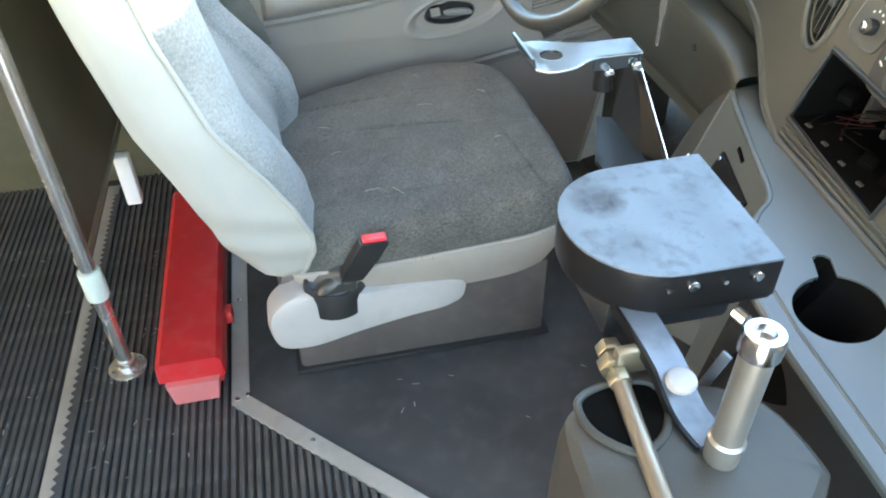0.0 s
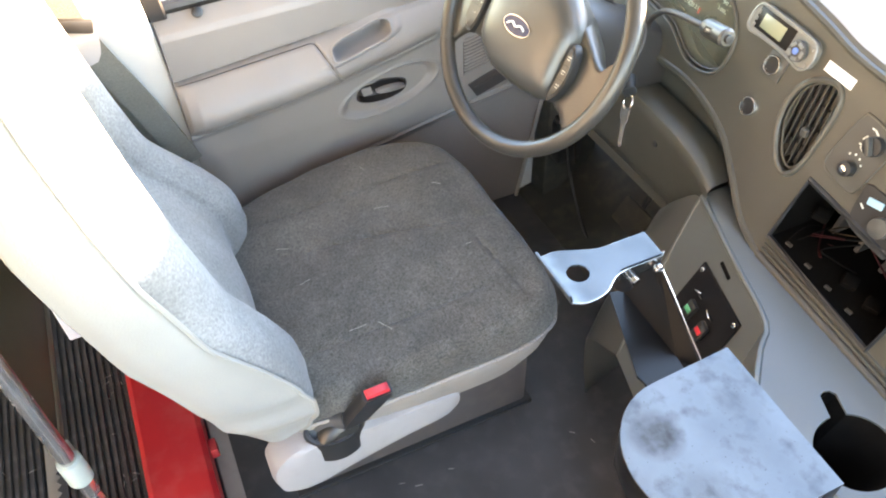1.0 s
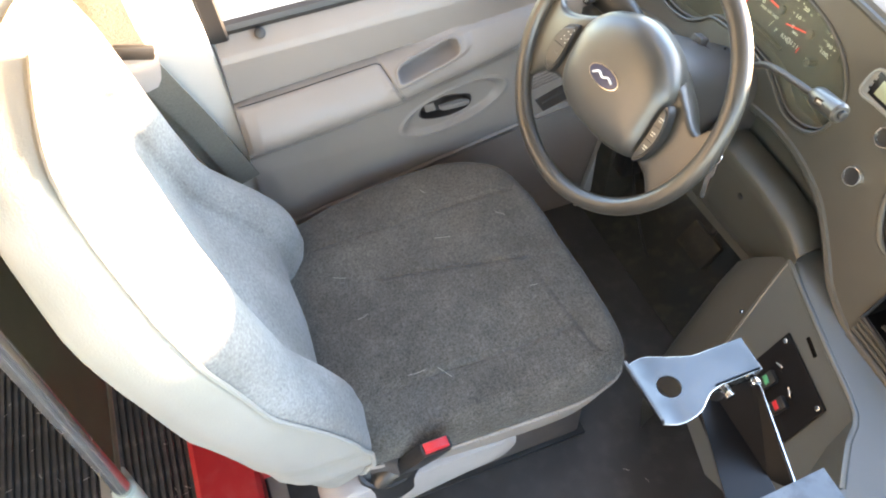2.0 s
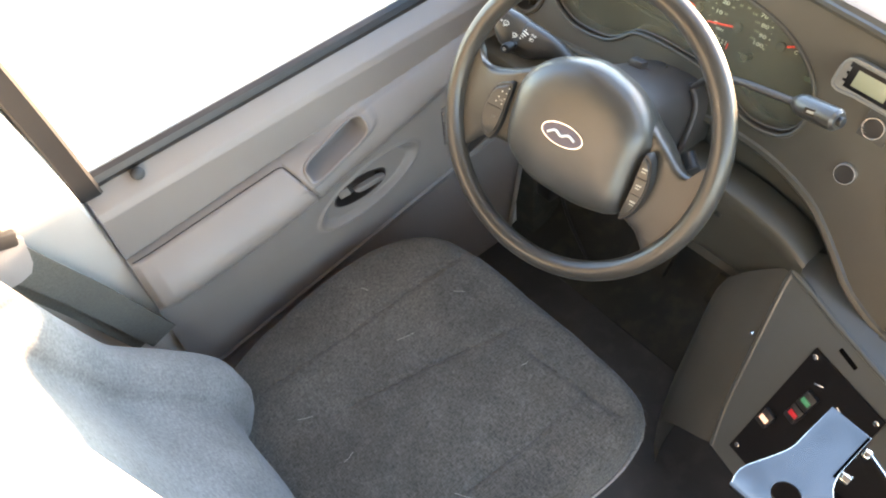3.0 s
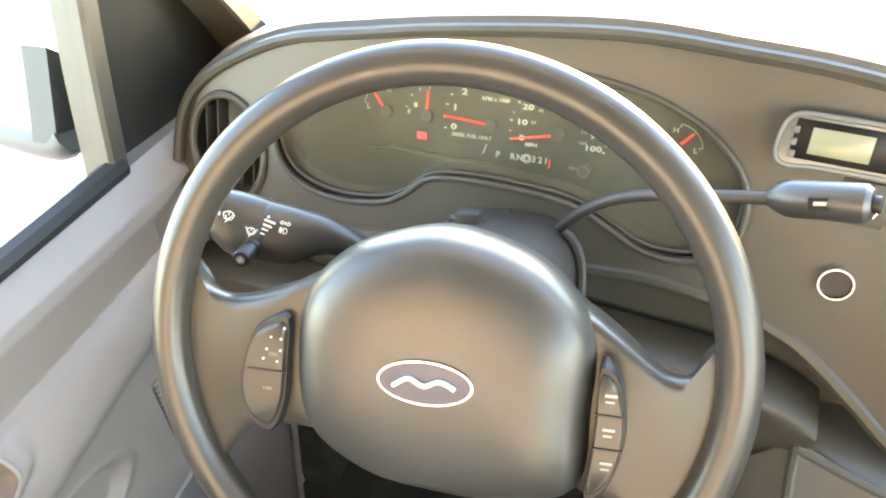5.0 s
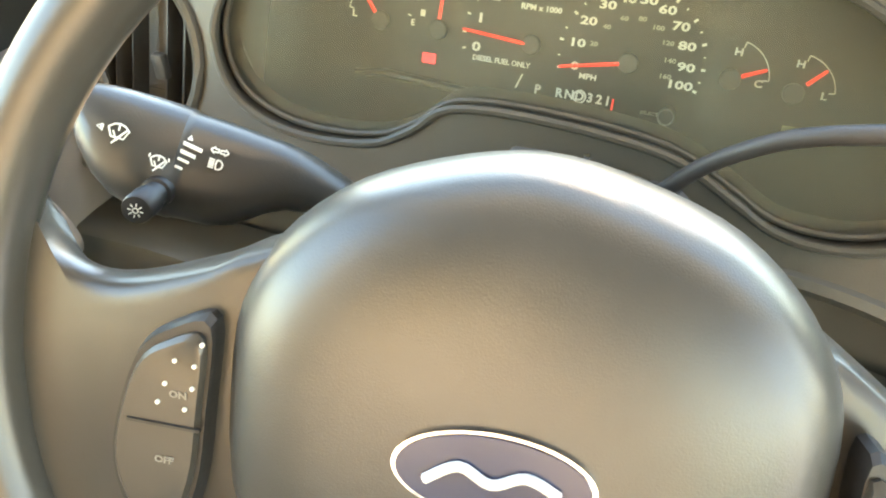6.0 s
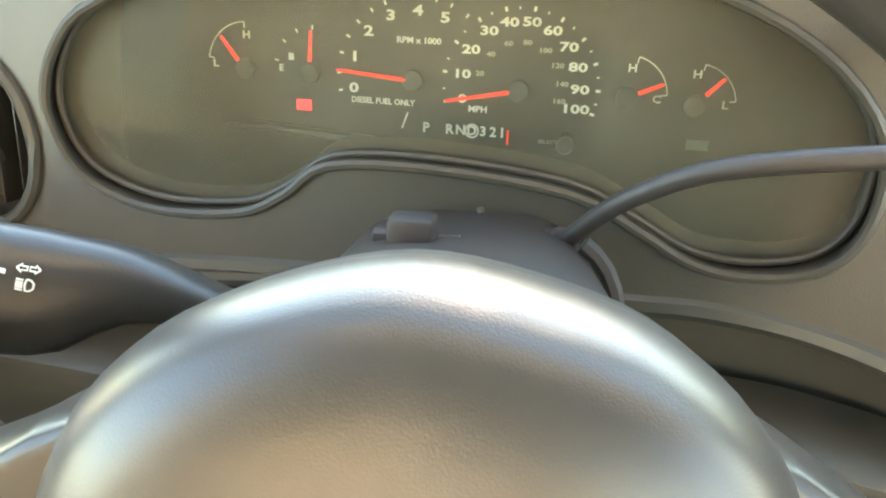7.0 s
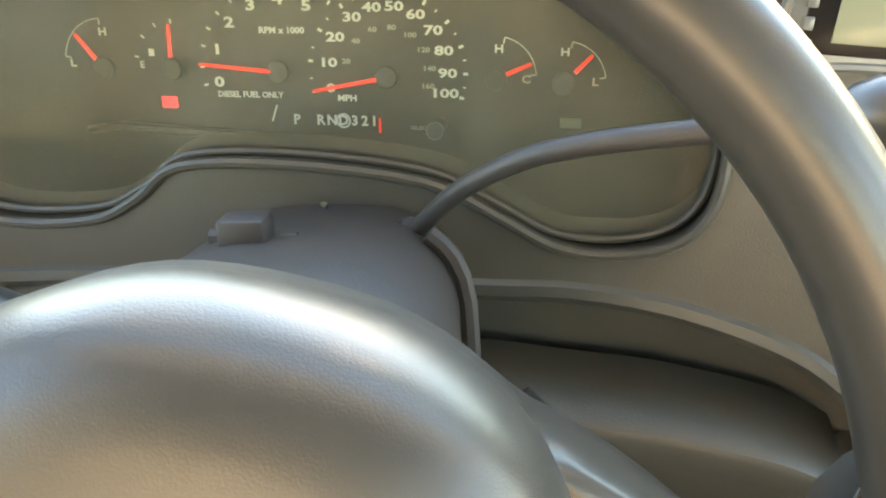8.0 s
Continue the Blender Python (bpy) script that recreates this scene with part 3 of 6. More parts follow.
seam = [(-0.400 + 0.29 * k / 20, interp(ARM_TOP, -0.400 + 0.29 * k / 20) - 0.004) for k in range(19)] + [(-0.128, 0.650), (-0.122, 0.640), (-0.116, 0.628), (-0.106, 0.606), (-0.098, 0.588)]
# black tube laid in the seam to stand for its groove shade
part("pad_seam_shade", tube(smooth([Vector((door_x(y, z) + 0.0004, y, z)) for y, z in seam], 2, False), 0.0011, 6), "black", door, "black line for the seam shade round the armrest pad")
part("pull_rim", tube(cup_ring(1.0, -0.002), 0.0028, 8, True), "door", door)
part("pull_cup", loft([cup_ring(1.05, 0.004), cup_ring(1.02, -0.002), cup_ring(0.99, -0.002), cup_ring(0.95, 0.003), cup_ring(0.92, 0.022), cup_ring(0.86, 0.040), cup_ring(0.5, 0.043), cup_ring(0.1, 0.043)], cap0=False), "door_low", door, "rounded grey pull cup", 50)
part("outer_skin", box((0.03, 0.92, 0.80), (-0.495, 0.05, 0.345), 0.004), "white", door, "white painted outer skin")
part("sill_seal", tube(smooth([(-0.448, -0.41, 0.766), (-0.448, -0.1, 0.774), (-0.450, 0.31, 0.785)], 4, False), 0.013, 8), "black", door, "black rubber window seal")
part("sill", plate([(-0.41, 0.745), (0.46, 0.765), (0.46, 0.778), (-0.41, 0.756)], [], lambda u, v, d: Vector((-0.447 - d, u, v)), 0.03), "door", door)
part("frame_front", strip(smooth([(-0.462, 0.300, 0.765), (-0.464, 0.325, 0.87), (-0.464, 0.348, 0.96), (-0.462, 0.368, 1.04), (-0.455, 0.34, 1.16), (-0.44, 0.24, 1.34), (-0.42, 0.06, 1.60)], 5, False), 0.026, 0.04), "dash", door, "olive grey window frame")
part("frame_rear", tube([(-0.452, -0.40, 0.76), (-0.462, -0.415, 1.05), (-0.44, -0.43, 1.60)], 0.012, 8), "rubber", door, "black rubber window channel")
part("frame_top", tube([(-0.44, -0.43, 1.60), (-0.42, 0.06, 1.60)], 0.014, 8), "rubber", door)
part("pane", plate([(-0.41, 0.76), (0.31, 0.775), (0.34, 0.9), (0.375, 1.04), (0.285, 1.30), (0.06, 1.6), (-0.43, 1.6)], [], lambda u, v, d: Vector((-0.458 - d, u, v)), 0.004), "pane", door, "clear side window").visible_shadow = False
h = part("door_handle", loft([[Vector((door_x(y, z0) + dx, y, z0 + dz)) for dx, dz in ((0.004 * k, -0.0085 * k), (0.010 * k, -0.006 * k), (0.012 * k, 0.0), (0.010 * k, 0.006 * k), (0.002, 0.008 * k), (-0.006, 0.0))] for y, z0, k in ((0.062, 0.487, 0.45), (0.058, 0.488, 0.75), (0.045, 0.490, 1.0), (0.028, 0.491, 1.05), (0.012, 0.491, 1.0), (0.002, 0.491, 0.85), (-0.004, 0.491, 0.5))]), "door_low", door, "grey lever handle", 50)
part("handle_cup", loft([[Vector((door_x(*p) + lift, HCY + (p[0] - HCY) * k, HCZ + (p[1] - HCZ) * k)) for p in HANDLE] for lift, k in ((-0.001, 1.05), (0.0015, 1.01), (0.001, 0.97), (-0.006, 0.95), (-0.020, 0.88), (-0.024, 0.6), (-0.024, 0.1))], cap0=False), "handle_dark", h, "dark dished handle cup", 50)
part("finger_plate", box((0.004, 0.022, 0.020), (door_x(-0.02, 0.49) - 0.008, -0.022, 0.489), 0.0018, pose(0, 0, 0, 12, 0, -14)), "door", h, "pale finger plate")
part("front_edge", tube([(-0.436, 0.372, 0.03), (-0.426, 0.394, 0.18), (-0.418, 0.424, 0.36), (-0.414, 0.426, 0.56)], 0.005, 6), "alu", door, "pale door edge strip")
part("lock_knob", disc(0.010, 0.016, pose(-0.432, -0.326, 0.752, 0, 60, 0), 12, 0.003), "black", door, "black lock knob")
sg = part("speaker_backing", plate([(0.203, 0.475), (0.318, 0.497), (0.318, 0.580), (0.203, 0.558)], [], lambda u, v, d: Vector((door_x(u, v) + 0.001 - d, u, v)), 0.003), "shroud", door, "dark backing plate behind the speaker slats")
for k in range(11):
    z = 0.490 + 0.0083 * k
    part("slat", box((0.004, 0.116, 0.0052), (door_x(0.261, z) + 0.002, 0.261, z), 0.001, pose(0, 0, 0, 10.8)), "door", sg)
ss = part("strap_slot", plate([(0.214, 0.447), (0.238, 0.408), (0.352, 0.446), (0.316, 0.478), (0.255, 0.462)], [], lambda u, v, d: Vector((door_x(u, v) + 0.003 - d, u, v)), 0.006), "handle_dark", door, "dark slot in the lower door trim")
part("slot_lip", tube([Vector((door_x(0.25, 0.44) + 0.004, 0.232, 0.435)), Vector((door_x(0.25, 0.44) + 0.004, 0.325, 0.468))], 0.002, 8), "shroud", ss)
part("trim_bead", tube([Vector((door_x(y, z) + 0.001, y, z)) for y, z in ((0.225, 0.389), (0.27, 0.395), (0.33, 0.402), (0.415, 0.412))], 0.0028, 8), "door", door)

struct("trim_side", box((0.025, 0.17, 0.26), (-0.442, 0.372, 0.625), 0.012), "door", "grey side trim between the door and the dashboard", "trim")
struct("kick_panel", box((0.10, 0.16, 0.70), (-0.466, 0.525, 0.35), 0.01), "carpet", "dark kick panel beside the footwell", "panel")

# mirror on its arm outside the window
mir = thing("door_mirror", "black framed side mirror on a white tube arm coloured dark for shade", "mirror")
part("arm", tube(smooth([(-0.50, 0.305, 0.815), (-0.54, 0.308, 0.798), (-0.78, 0.370, 0.762), (-0.99, 0.424, 0.731), (-1.04, 0.442, 0.738), (-1.06, 0.452, 0.80)], 5, False), 0.017, 12), "arm", mir)
part("bracket", plate([(0.290, 0.812), (0.337, 0.772), (0.374, 0.862), (0.325, 0.906)], [], lambda u, v, d: Vector((-0.505 - d, u, v)), 0.035), "arm", mir)
mo = smooth([(-0.10, -0.075), (0, -0.08), (0.09, -0.07), (0.10, 0.0), (0.09, 0.075), (0, 0.085), (-0.10, 0.08), (-0.11, 0)], 4)
mm = frame_of((-1.07, 0.455, 0.845), (0.86, 0.5, 0), (0.5, -0.86, 0))
part("housing", plate(mo, [], lambda u, v, d: mm @ Vector((u * 0.9, v, -d)), 0.03), "black", mir)
part("mirror_glass", plate([(p[0] * 0.92, p[1] * 0.92) for p in mo], [], lambda u, v, d: mm @ Vector((u * 0.9, v, 0.003 - d)), 0.003), "mirror", mir)

# windscreen
wn_ = thing("window_1", "clear sloping windscreen above the dashboard", "windscreen", "structure")
part("pane", loft([[Vector((-0.50, 0.78, 0.86)), Vector((1.62, 0.78, 0.86)), Vector((1.62, 0.784, 0.86)), Vector((-0.50, 0.784, 0.86))], [Vector((-0.40, 0.10, 1.62)), Vector((1.52, 0.10, 1.62)), Vector((1.52, 0.104, 1.62)), Vector((-0.40, 0.104, 1.62))]]), "pane", wn_).visible_shadow = False
struct("windscreen_header", loft([[Vector((-0.45, y, z)), Vector((1.70, y, z))][::1] + [Vector((1.70, y2, z2)), Vector((-0.45, y2, z2))] for y, z, y2, z2 in ((0.13, 1.60, 0.10, 1.56), (-0.05, 1.95, -0.10, 1.95))]), "roof", "pale header above the windscreen", "trim")

# ---------------------------------------------------------------- seat
seat = thing("driver_seat", "worn driver's seat, dark fabric cushion and grey vinyl sides", "seat")
cush = smooth([(0.12, -0.42), (0.19, -0.34), (0.222, -0.1), (0.225, 0.035), (0.172, 0.098), (-0.05, 0.103), (-0.20, 0.098), (-0.308, 0.060), (-0.362, -0.04), (-0.370, -0.2), (-0.350, -0.35), (-0.28, -0.42)], 5)
CX, CY = -0.07, -0.17


def cz(y):
    return 0.418 + 0.14 * y


def cring(k, dz, grow=0.0):
    return [Vector((CX + (p[0] - CX) * (k + grow), CY + (p[1] - CY) * (k + grow), cz(CY + (p[1] - CY) * k) + dz)) for p in cush]


SEAMS = (((-0.02, 0.085), (-0.16, -0.38)), ((-0.21, 0.06), (-0.25, -0.34)), ((0.135, 0.05), (0.10, -0.38)), ((0.02, 0.02), (0.19, 0.045)))


def lumps(x, y):
    """Worn unevenness of the cushion top, with its sewn grooves."""
    h = 0.0028 * math.sin(23 * x + 1.3 * math.sin(17 * y)) * math.sin(19 * y + 0.7) + 0.0012 * math.sin(61 * x - 40 * y) * math.sin(33 * y + 21 * x)
    for a, b in SEAMS:
        dx, dy = b[0] - a[0], b[1] - a[1]
        s = ((x - a[0]) * dx + (y - a[1]) * dy) / (dx * dx + dy * dy)
        if -0.02 < s < 1.02:
            off = ((x - a[0]) * dy - (y - a[1]) * dx) / math.hypot(dx, dy)
            h -= 0.0044 * math.exp(-(off / 0.0035) ** 2)
    return h


cush_fine = smooth(cush, 4)


def cring_fine(k, dz):
    out = []
    for p in cush_fine:
        x, y = CX + (p[0] - CX) * k, CY + (p[1] - CY) * k
        out.append(Vector((x, y, cz(y) + dz + lumps(x, y) * (1 if k < 0.99 else 0.5))))
    return out


rings = [cring_fine(k, h) for k, h in ((1.0, -0.075), (1.012, -0.05), (1.0, -0.028), (0.985, -0.018), (0.97, -0.012), (0.945, -0.006), (0.92, -0.003))] + [cring_fine(0.92 - 0.02 * k, -0.003 + 0.011 * (1 - (1 - k / 45) ** 2)) for k in range(1, 45)]
part("cushion", loft(rings), "fabric", seat, "dark grey woven fabric seat cushion")
random.seed(12)
fz = bmesh.new()
for k in range(900):
    p = cush_fine[random.randrange(8, 150)]
    x, y = p[0] + random.uniform(-0.004, 0.004), p[1] + random.uniform(-0.004, 0.004)
    zz = cz(y) - random.uniform(0.022, 0.074)
    out = (Vector((x - CX, y - CY, 0))).normalized()
    a = Vector((x, y, zz)) + out * 0.002
    b = a + out * random.uniform(0.001, 0.006) + Vector((random.uniform(-0.004, 0.004), random.uniform(-0.004, 0.004), -random.uniform(0.002, 0.010)))
    w = Vector((-out.y, out.x, 0)) * 0.0005
    fz.faces.new([fz.verts.new(q) for q in (a - w, a + w, b)])
part("fuzz", fz, "fabric", seat, "frayed fabric fringe")["kind"] = "stuff"
part("cushion_skirt", loft([cring(0.90, -0.185), cring(0.95, -0.15), cring(0.985, -0.11), cring(1.0, -0.088), cring(0.99, -0.07)]), "beige", seat, "beige vinyl skirt")
part("piping", tube(cring(1.008, -0.076), 0.004, 6, True), "beige", seat)
# loose pale threads on the cushion
for x, y, a, s in ((-0.15, -0.106, 70, 0.03), (0.121, -0.207, 30, 0.03), (-0.154, -0.314, 60, 0.025), (-0.15, 0.014, 40, 0.02), (0.10, -0.25, 85, 0.03), (0.03, 0.0, 80, 0.012), (-0.28, -0.1, 20, 0.015), (-0.05, -0.3, 100, 0.02)):
    c, d = math.cos(radians(a)) * s / 2, math.sin(radians(a)) * s / 2
    part("thread", tube([(x - c, y - d, cz(y - d) + 0.009), (x + 0.003, y, cz(y) + 0.012), (x + c, y + d, cz(y + d) + 0.009)], 0.00045, 5), "vinyl", seat)

YF = [(0.285, -0.402), (0.31, -0.388), (0.352, -0.368), (0.40, -0.358), (0.455, -0.366), (0.511, -0.388), (0.606, -0.431), (0.73, -0.463), (0.80, -0.478), (1.0, -0.52), (1.12, -0.56)]
YB = [(0.285, -0.430), (0.30, -0.447), (0.316, -0.462), (0.376, -0.507), (0.518, -0.562), (0.60, -0.596), (0.733, -0.632), (0.817, -0.649), (0.89, -0.658), (1.12, -0.68)]


def back_section(z, squeeze=1.0):
    yf, yb = interp(YF, z), interp(YB, z)
    w = interp([(0.285, 0.262), (0.32, 0.278), (0.4, 0.287), (0.6, 0.290), (0.85, 0.278), (1.0, 0.23), (1.12, 0.18)], z)
    cx = -0.065
    d = yf - yb
    so_ = interp([(0.29, 0.0), (0.37, 0.003), (0.42, 0.015), (0.467, 0.026), (0.616, 0.054), (0.75, 0.066), (1.1, 0.07)], z)
    f = [(-w + 0.03, yf - 0.03), (-w + 0.055, yf - 0.005), (-w + 0.10, yf + 0.002), (-w + 0.135, yf - 0.022), (-w + 0.16, yf - 0.045), (0, yf - 0.040), (w - 0.16, yf - 0.045), (w - 0.135, yf - 0.022), (w - 0.10, yf + 0.002), (w - 0.055, yf - 0.001), (w - 0.02, yf - 0.4 * so_), (w - 0.006, yf - so_)]
    s = [(w - 0.001, yf - max(so_ + 0.01, d * 0.42)), (w, yf - max(so_ + 0.02, d * 0.65)), (w - 0.012, yb + d * 0.1), (w - 0.05, yb), (0, yb - 0.01), (-w + 0.05, yb), (-w + 0.012, yb + d * 0.1), (-w, yf - d * 0.6), (-w + 0.006, yf - d * 0.35)]
    fold = lambda p: 1 + 0.012 * math.sin(95 * z + 22 * p[1]) * step(0.50, 0.40, z) + 0.004 * math.sin(41 * z + 9 * p[1])
    sq = lambda p: Vector((cx + p[0] * squeeze * fold(p), (yf + yb) / 2 + (p[1] - (yf + yb) / 2) * squeeze + 0.10 * (p[0] - w) * step(0.45, 0.65, z), z))
    return [sq(p) for p in f], [sq(p) for p in s]


zs = [0.285, 0.288, 0.293, 0.30, 0.31, 0.32, 0.335] + [0.35 + 0.0125 * k for k in range(48)] + [0.95, 0.97, 0.985, 1.0, 1.01, 1.018, 1.024, 1.027, 1.028]
sec = [back_section(z, interp([(0.285, 0.80), (0.288, 0.87), (0.293, 0.92), (0.30, 0.95), (0.32, 0.98), (0.36, 1.0), (0.40, 1.0), (0.95, 1.0), (0.985, 0.97), (1.0, 0.94), (1.01, 0.88), (1.018, 0.76), (1.024, 0.55), (1.027, 0.3), (1.028, 0.05)], z)) for z in zs]
part("backrest_cover", loft([smooth(f, 4, False) for f, s in sec], closed=False), "fabric_back", seat, "blue-grey ribbed fabric backrest face", 60)
bm = loft([smooth([f[-1]] + s + [f[0]], 4, False) for f, s in sec], closed=False)
for ob_ring in (sec[0], sec[-1]):
    bm.faces.new([bm.verts.new(p) for p in ob_ring[0] + ob_ring[1]])
part("backrest_shell", bm, "vinyl", seat, "pale grey vinyl backrest side and back", 60)
part("backrest_piping", tube([f[-1] + Vector((0.002, 0.002, 0)) for f, s in sec], 0.004, 6), "vinyl", seat)
part("backrest_piping", tube([f[0] for f, s in sec], 0.004, 6), "vinyl", seat)

base = part("seat_base", box((0.42, 0.51, 0.20), (-0.07, -0.172, 0.10), 0.012), "base", seat, "dark painted steel seat box")
part("base_plinth", box((0.44, 0.53, 0.012), (-0.07, -0.172, 0.006), 0.003), "black", base)
part("seat_pan", box((0.45, 0.50, 0.07), (-0.07, -0.19, 0.235), 0.02), "base", seat)
so = smooth([(-0.47, 0.165), (-0.455, 0.125), (-0.40, 0.118), (-0.30, 0.142), (-0.20, 0.162), (-0.115, 0.175), (-0.09, 0.20), (-0.10, 0.235), (-0.16, 0.245), (-0.28, 0.245), (-0.38, 0.255), (-0.43, 0.245), (-0.465, 0.21)], 4)
sh = bmesh.new()
loft([[Vector((x, -0.283 + (p[0] + 0.28) * k * 0.97, 0.196 + (p[1] - 0.19) * k * 0.96)) for p in so] for x, k in ((0.145, 1.0), (0.185, 1.0), (0.200, 0.97), (0.206, 0.90), (0.208, 0.7), (0.208, 0.3))], bm=sh)
part("side_shield", sh, "shield", seat, "grey plastic side shield over the recliner")
part("recliner_cap", loft([[Vector((0.184 + 0.032 * k * math.cos(a), -0.340 + 0.056 * k * math.sin(a), z + 0.018 - 0.02 * math.cos(a))) for a in (2 * math.pi * q / 24 for q in range(24))] for z, k in ((0.20, 0.98), (0.246, 1.0), (0.254, 0.95), (0.256, 0.84), (0.248, 0.80), (0.244, 0.2))]), "black", seat, "dark plastic recliner cap")
part("strap_fold", loft([[Vector((0.196 + 0.018 * k * math.cos(a) * (1 + 0.2 * math.sin(3 * a + 9 * k)), -0.338 + h + 0.036 * k * math.sin(a) * (1 + 0.15 * math.cos(2 * a)), z)) for a in (2 * math.pi * q / 24 for q in range(24))] for z, k, h in ((0.262, 1.2, 0.0), (0.272, 1.1, 0.004), (0.283, 0.9, 0.010), (0.293, 0.65, 0.018), (0.297, 0.3, 0.022))]), "stalk", seat, "creased dark boot round the buckle")
bk = part("buckle", loft([[Vector((0.205 + lx + dx * k, -0.31 + ay + dy * k, az)) for dx, dy in ((-0.013, -0.024), (-0.007, -0.027), (0.007, -0.027), (0.013, -0.024), (0.013, 0.024), (0.007, 0.027), (-0.007, 0.027), (-0.013, 0.024))] for az, ay, lx, k in ((0.285, 0.0, 0.0, 0.8), (0.315, 0.012, 0.008, 0.95), (0.345, 0.026, 0.017, 1.0), (0.378, 0.040, 0.027, 1.0), (0.386, 0.043, 0.029, 0.92))]), "black", seat, "black belt buckle stalk")
part("release_button", loft([[Vector((0.234 + dx * k, -0.267 + dy * k, z)) for dx, dy in ((-0.008, -0.020), (0.008, -0.020), (0.008, 0.020), (-0.008, 0.020))] for z, k in ((0.384, 1.0), (0.391, 1.0), (0.393, 0.85))]), "red_btn", bk, "red release button")
part("boot", tube(smooth([(0.160, -0.348, 0.262), (0.180, -0.335, 0.276), (0.203, -0.315, 0.296)], 4, False), [0.034, 0.036, 0.034, 0.031, 0.028, 0.025, 0.022, 0.020, 0.018], 14), "rubber", bk)

# belt on the pillar
belt = thing("seat_belt", "olive black seat belt webbing hanging by the pillar", "seat belt")
bl = smooth([(-0.395, -0.585, 1.35), (-0.395, -0.565, 1.1), (-0.395, -0.545, 0.90), (-0.392, -0.53, 0.78), (-0.39, -0.47, 0.62), (-0.40, -0.42, 0.46)], 5, False)
part("webbing", loft([[p + Vector((0, -0.024, -0.008)), p + Vector((0.002, -0.024, -0.008)), p + Vector((0.002, 0.024, 0.008)), p + Vector((0, 0.024, 0.008))] for p in bl]), "belt", belt)
part("webbing", loft([[p + Vector((-0.012, -0.046, -0.008)), p + Vector((-0.010, -0.046, -0.008)), p + Vector((-0.010, 0.0, 0.008)), p + Vector((-0.012, 0.0, 0.008))] for p in bl]), "belt", belt)
tg = part("latch_plate", plate(smooth([(-0.022, -0.025), (0.022, -0.025), (0.028, 0.01), (0.022, 0.022), (-0.022, 0.022), (-0.028, 0.01)], 3), [], lambda u, v, d: Vector((-0.383 - d, -0.535 + 1.25 * u + 0.25 * v, 0.762 + 1.35 * v)), 0.003), "shield", belt, "steel latch tongue")
part("latch_grip", box((0.012, 0.062, 0.024), (-0.384, -0.53, 0.80), 0.004, pose(0, 0, 0, -15, 0, 0)), "black", tg)

# ---------------------------------------------------------------- lint on the floor
random.seed(31)
lint = bmesh.new()
for k in range(230):
    if k % 14:
        x, y, z = random.uniform(-0.4, 0.75), random.uniform(-1.35, -0.62), 0.0008
    else:
        x, y, z = random.uniform(0.2, 0.7), random.uniform(-0.30, 0.25), 0.0008
        if y < x - 0.70:
            continue
    a, s, w = random.uniform(0, 3.14), random.uniform(0.0015, 0.0085), random.uniform(0.0006, 0.0014)
    c, d = math.cos(a), math.sin(a)
    lint.faces.new([lint.verts.new((x + c * p - d * q, y + d * p + c * q, z + 0.0006 * r)) for p, q, r in ((-s, -w, 0), (s, -w * 0.5, 1), (s * 0.8, w, 1), (-s * 0.7, w, 0))])
tagged(part("lint", lint, "shield"), "pale lint flecks and crumbs scattered on the floor", "lint", "", "stuff")

# ---------------------------------------------------------------- things behind the seat
kit = thing("reflector_box", "red plastic warning triangle box on the floor", "box")
part("tray", loft([[Vector((x, y, z)) for y, z in ((-0.682, 0.0), (-0.582, 0.0), (-0.575, 0.055), (-0.690, 0.055))] for x in (-0.42, 0.13)]), "red", kit)
part("end_cap", loft([[Vector((x, -0.632 + (y + 0.632) * k, z)) for y, z in ((-0.676, 0.002), (-0.588, 0.002), (-0.580, 0.052), (-0.684, 0.052))] for x, k in ((0.128, 1.0), (0.168, 0.97), (0.174, 0.93))]), "red_pale", kit, "faded pinkish end")
part("lid", loft([[Vector((x, -0.632 + (y + 0.632) * k, z)) for y, z in ((-0.696, 0.052), (-0.568, 0.052), (-0.570, 0.092), (-0.580, 0.100), (-0.684, 0.100), (-0.694, 0.092))] for x, k in ((-0.43, 1.0), (0.144, 1.0), (0.156, 0.99), (0.160, 0.96))]), "red", kit)
part("latch", box((0.03, 0.016, 0.03), (-0.0, -0.562, 0.06), 0.003), "red", kit)

part_panel = thing("partition", "dark brown partition panel clamped to a steel pole", "partition")
part("board", box((0.62, 0.018, 1.0), (-0.285, -0.79, 0.775), 0.003), "panel", part_panel)
part("edge_trim", box((0.63, 0.026, 0.022), (-0.285, -0.79, 0.268), 0.004), "alu_dull", part_panel)

part("foot_bracket", box((0.03, 0.034, 0.13), (-0.365, -0.766, 0.193), 0.004), "white", part_panel, "white painted foot bracket")

pole = thing("grab_pole", "polished steel grab pole with round floor flange", "pole")
part("tube", tube([(0.052, -0.775, 0.0), (0.052, -0.775, 1.94)], 0.0142, 24), "pole", pole)
part("flange", disc(0.038, 0.008, pose(0.052, -0.775, 0.004), 24, 0.003), "pole", pole)
part("collar", disc(0.021, 0.022, pose(0.052, -0.775, 0.018), 20, 0.003), "pole", pole)
cl = part("clamp", disc(0.0215, 0.066, pose(0.052, -0.775, 0.232), 28, 0.004), "pale", pole, "pale green nylon clamp")
part("clamp_ear", box((0.045, 0.022, 0.05), (0.026, -0.782, 0.237), 0.006), "pale", cl)
for a in range(4):
    part("screw", disc(0.004, 0.004, pose(0.052 + 0.029 * math.cos(a * 1.57 + 0.6), -0.775 + 0.029 * math.sin(a * 1.57 + 0.6), 0.009), 8), "steel", pole)

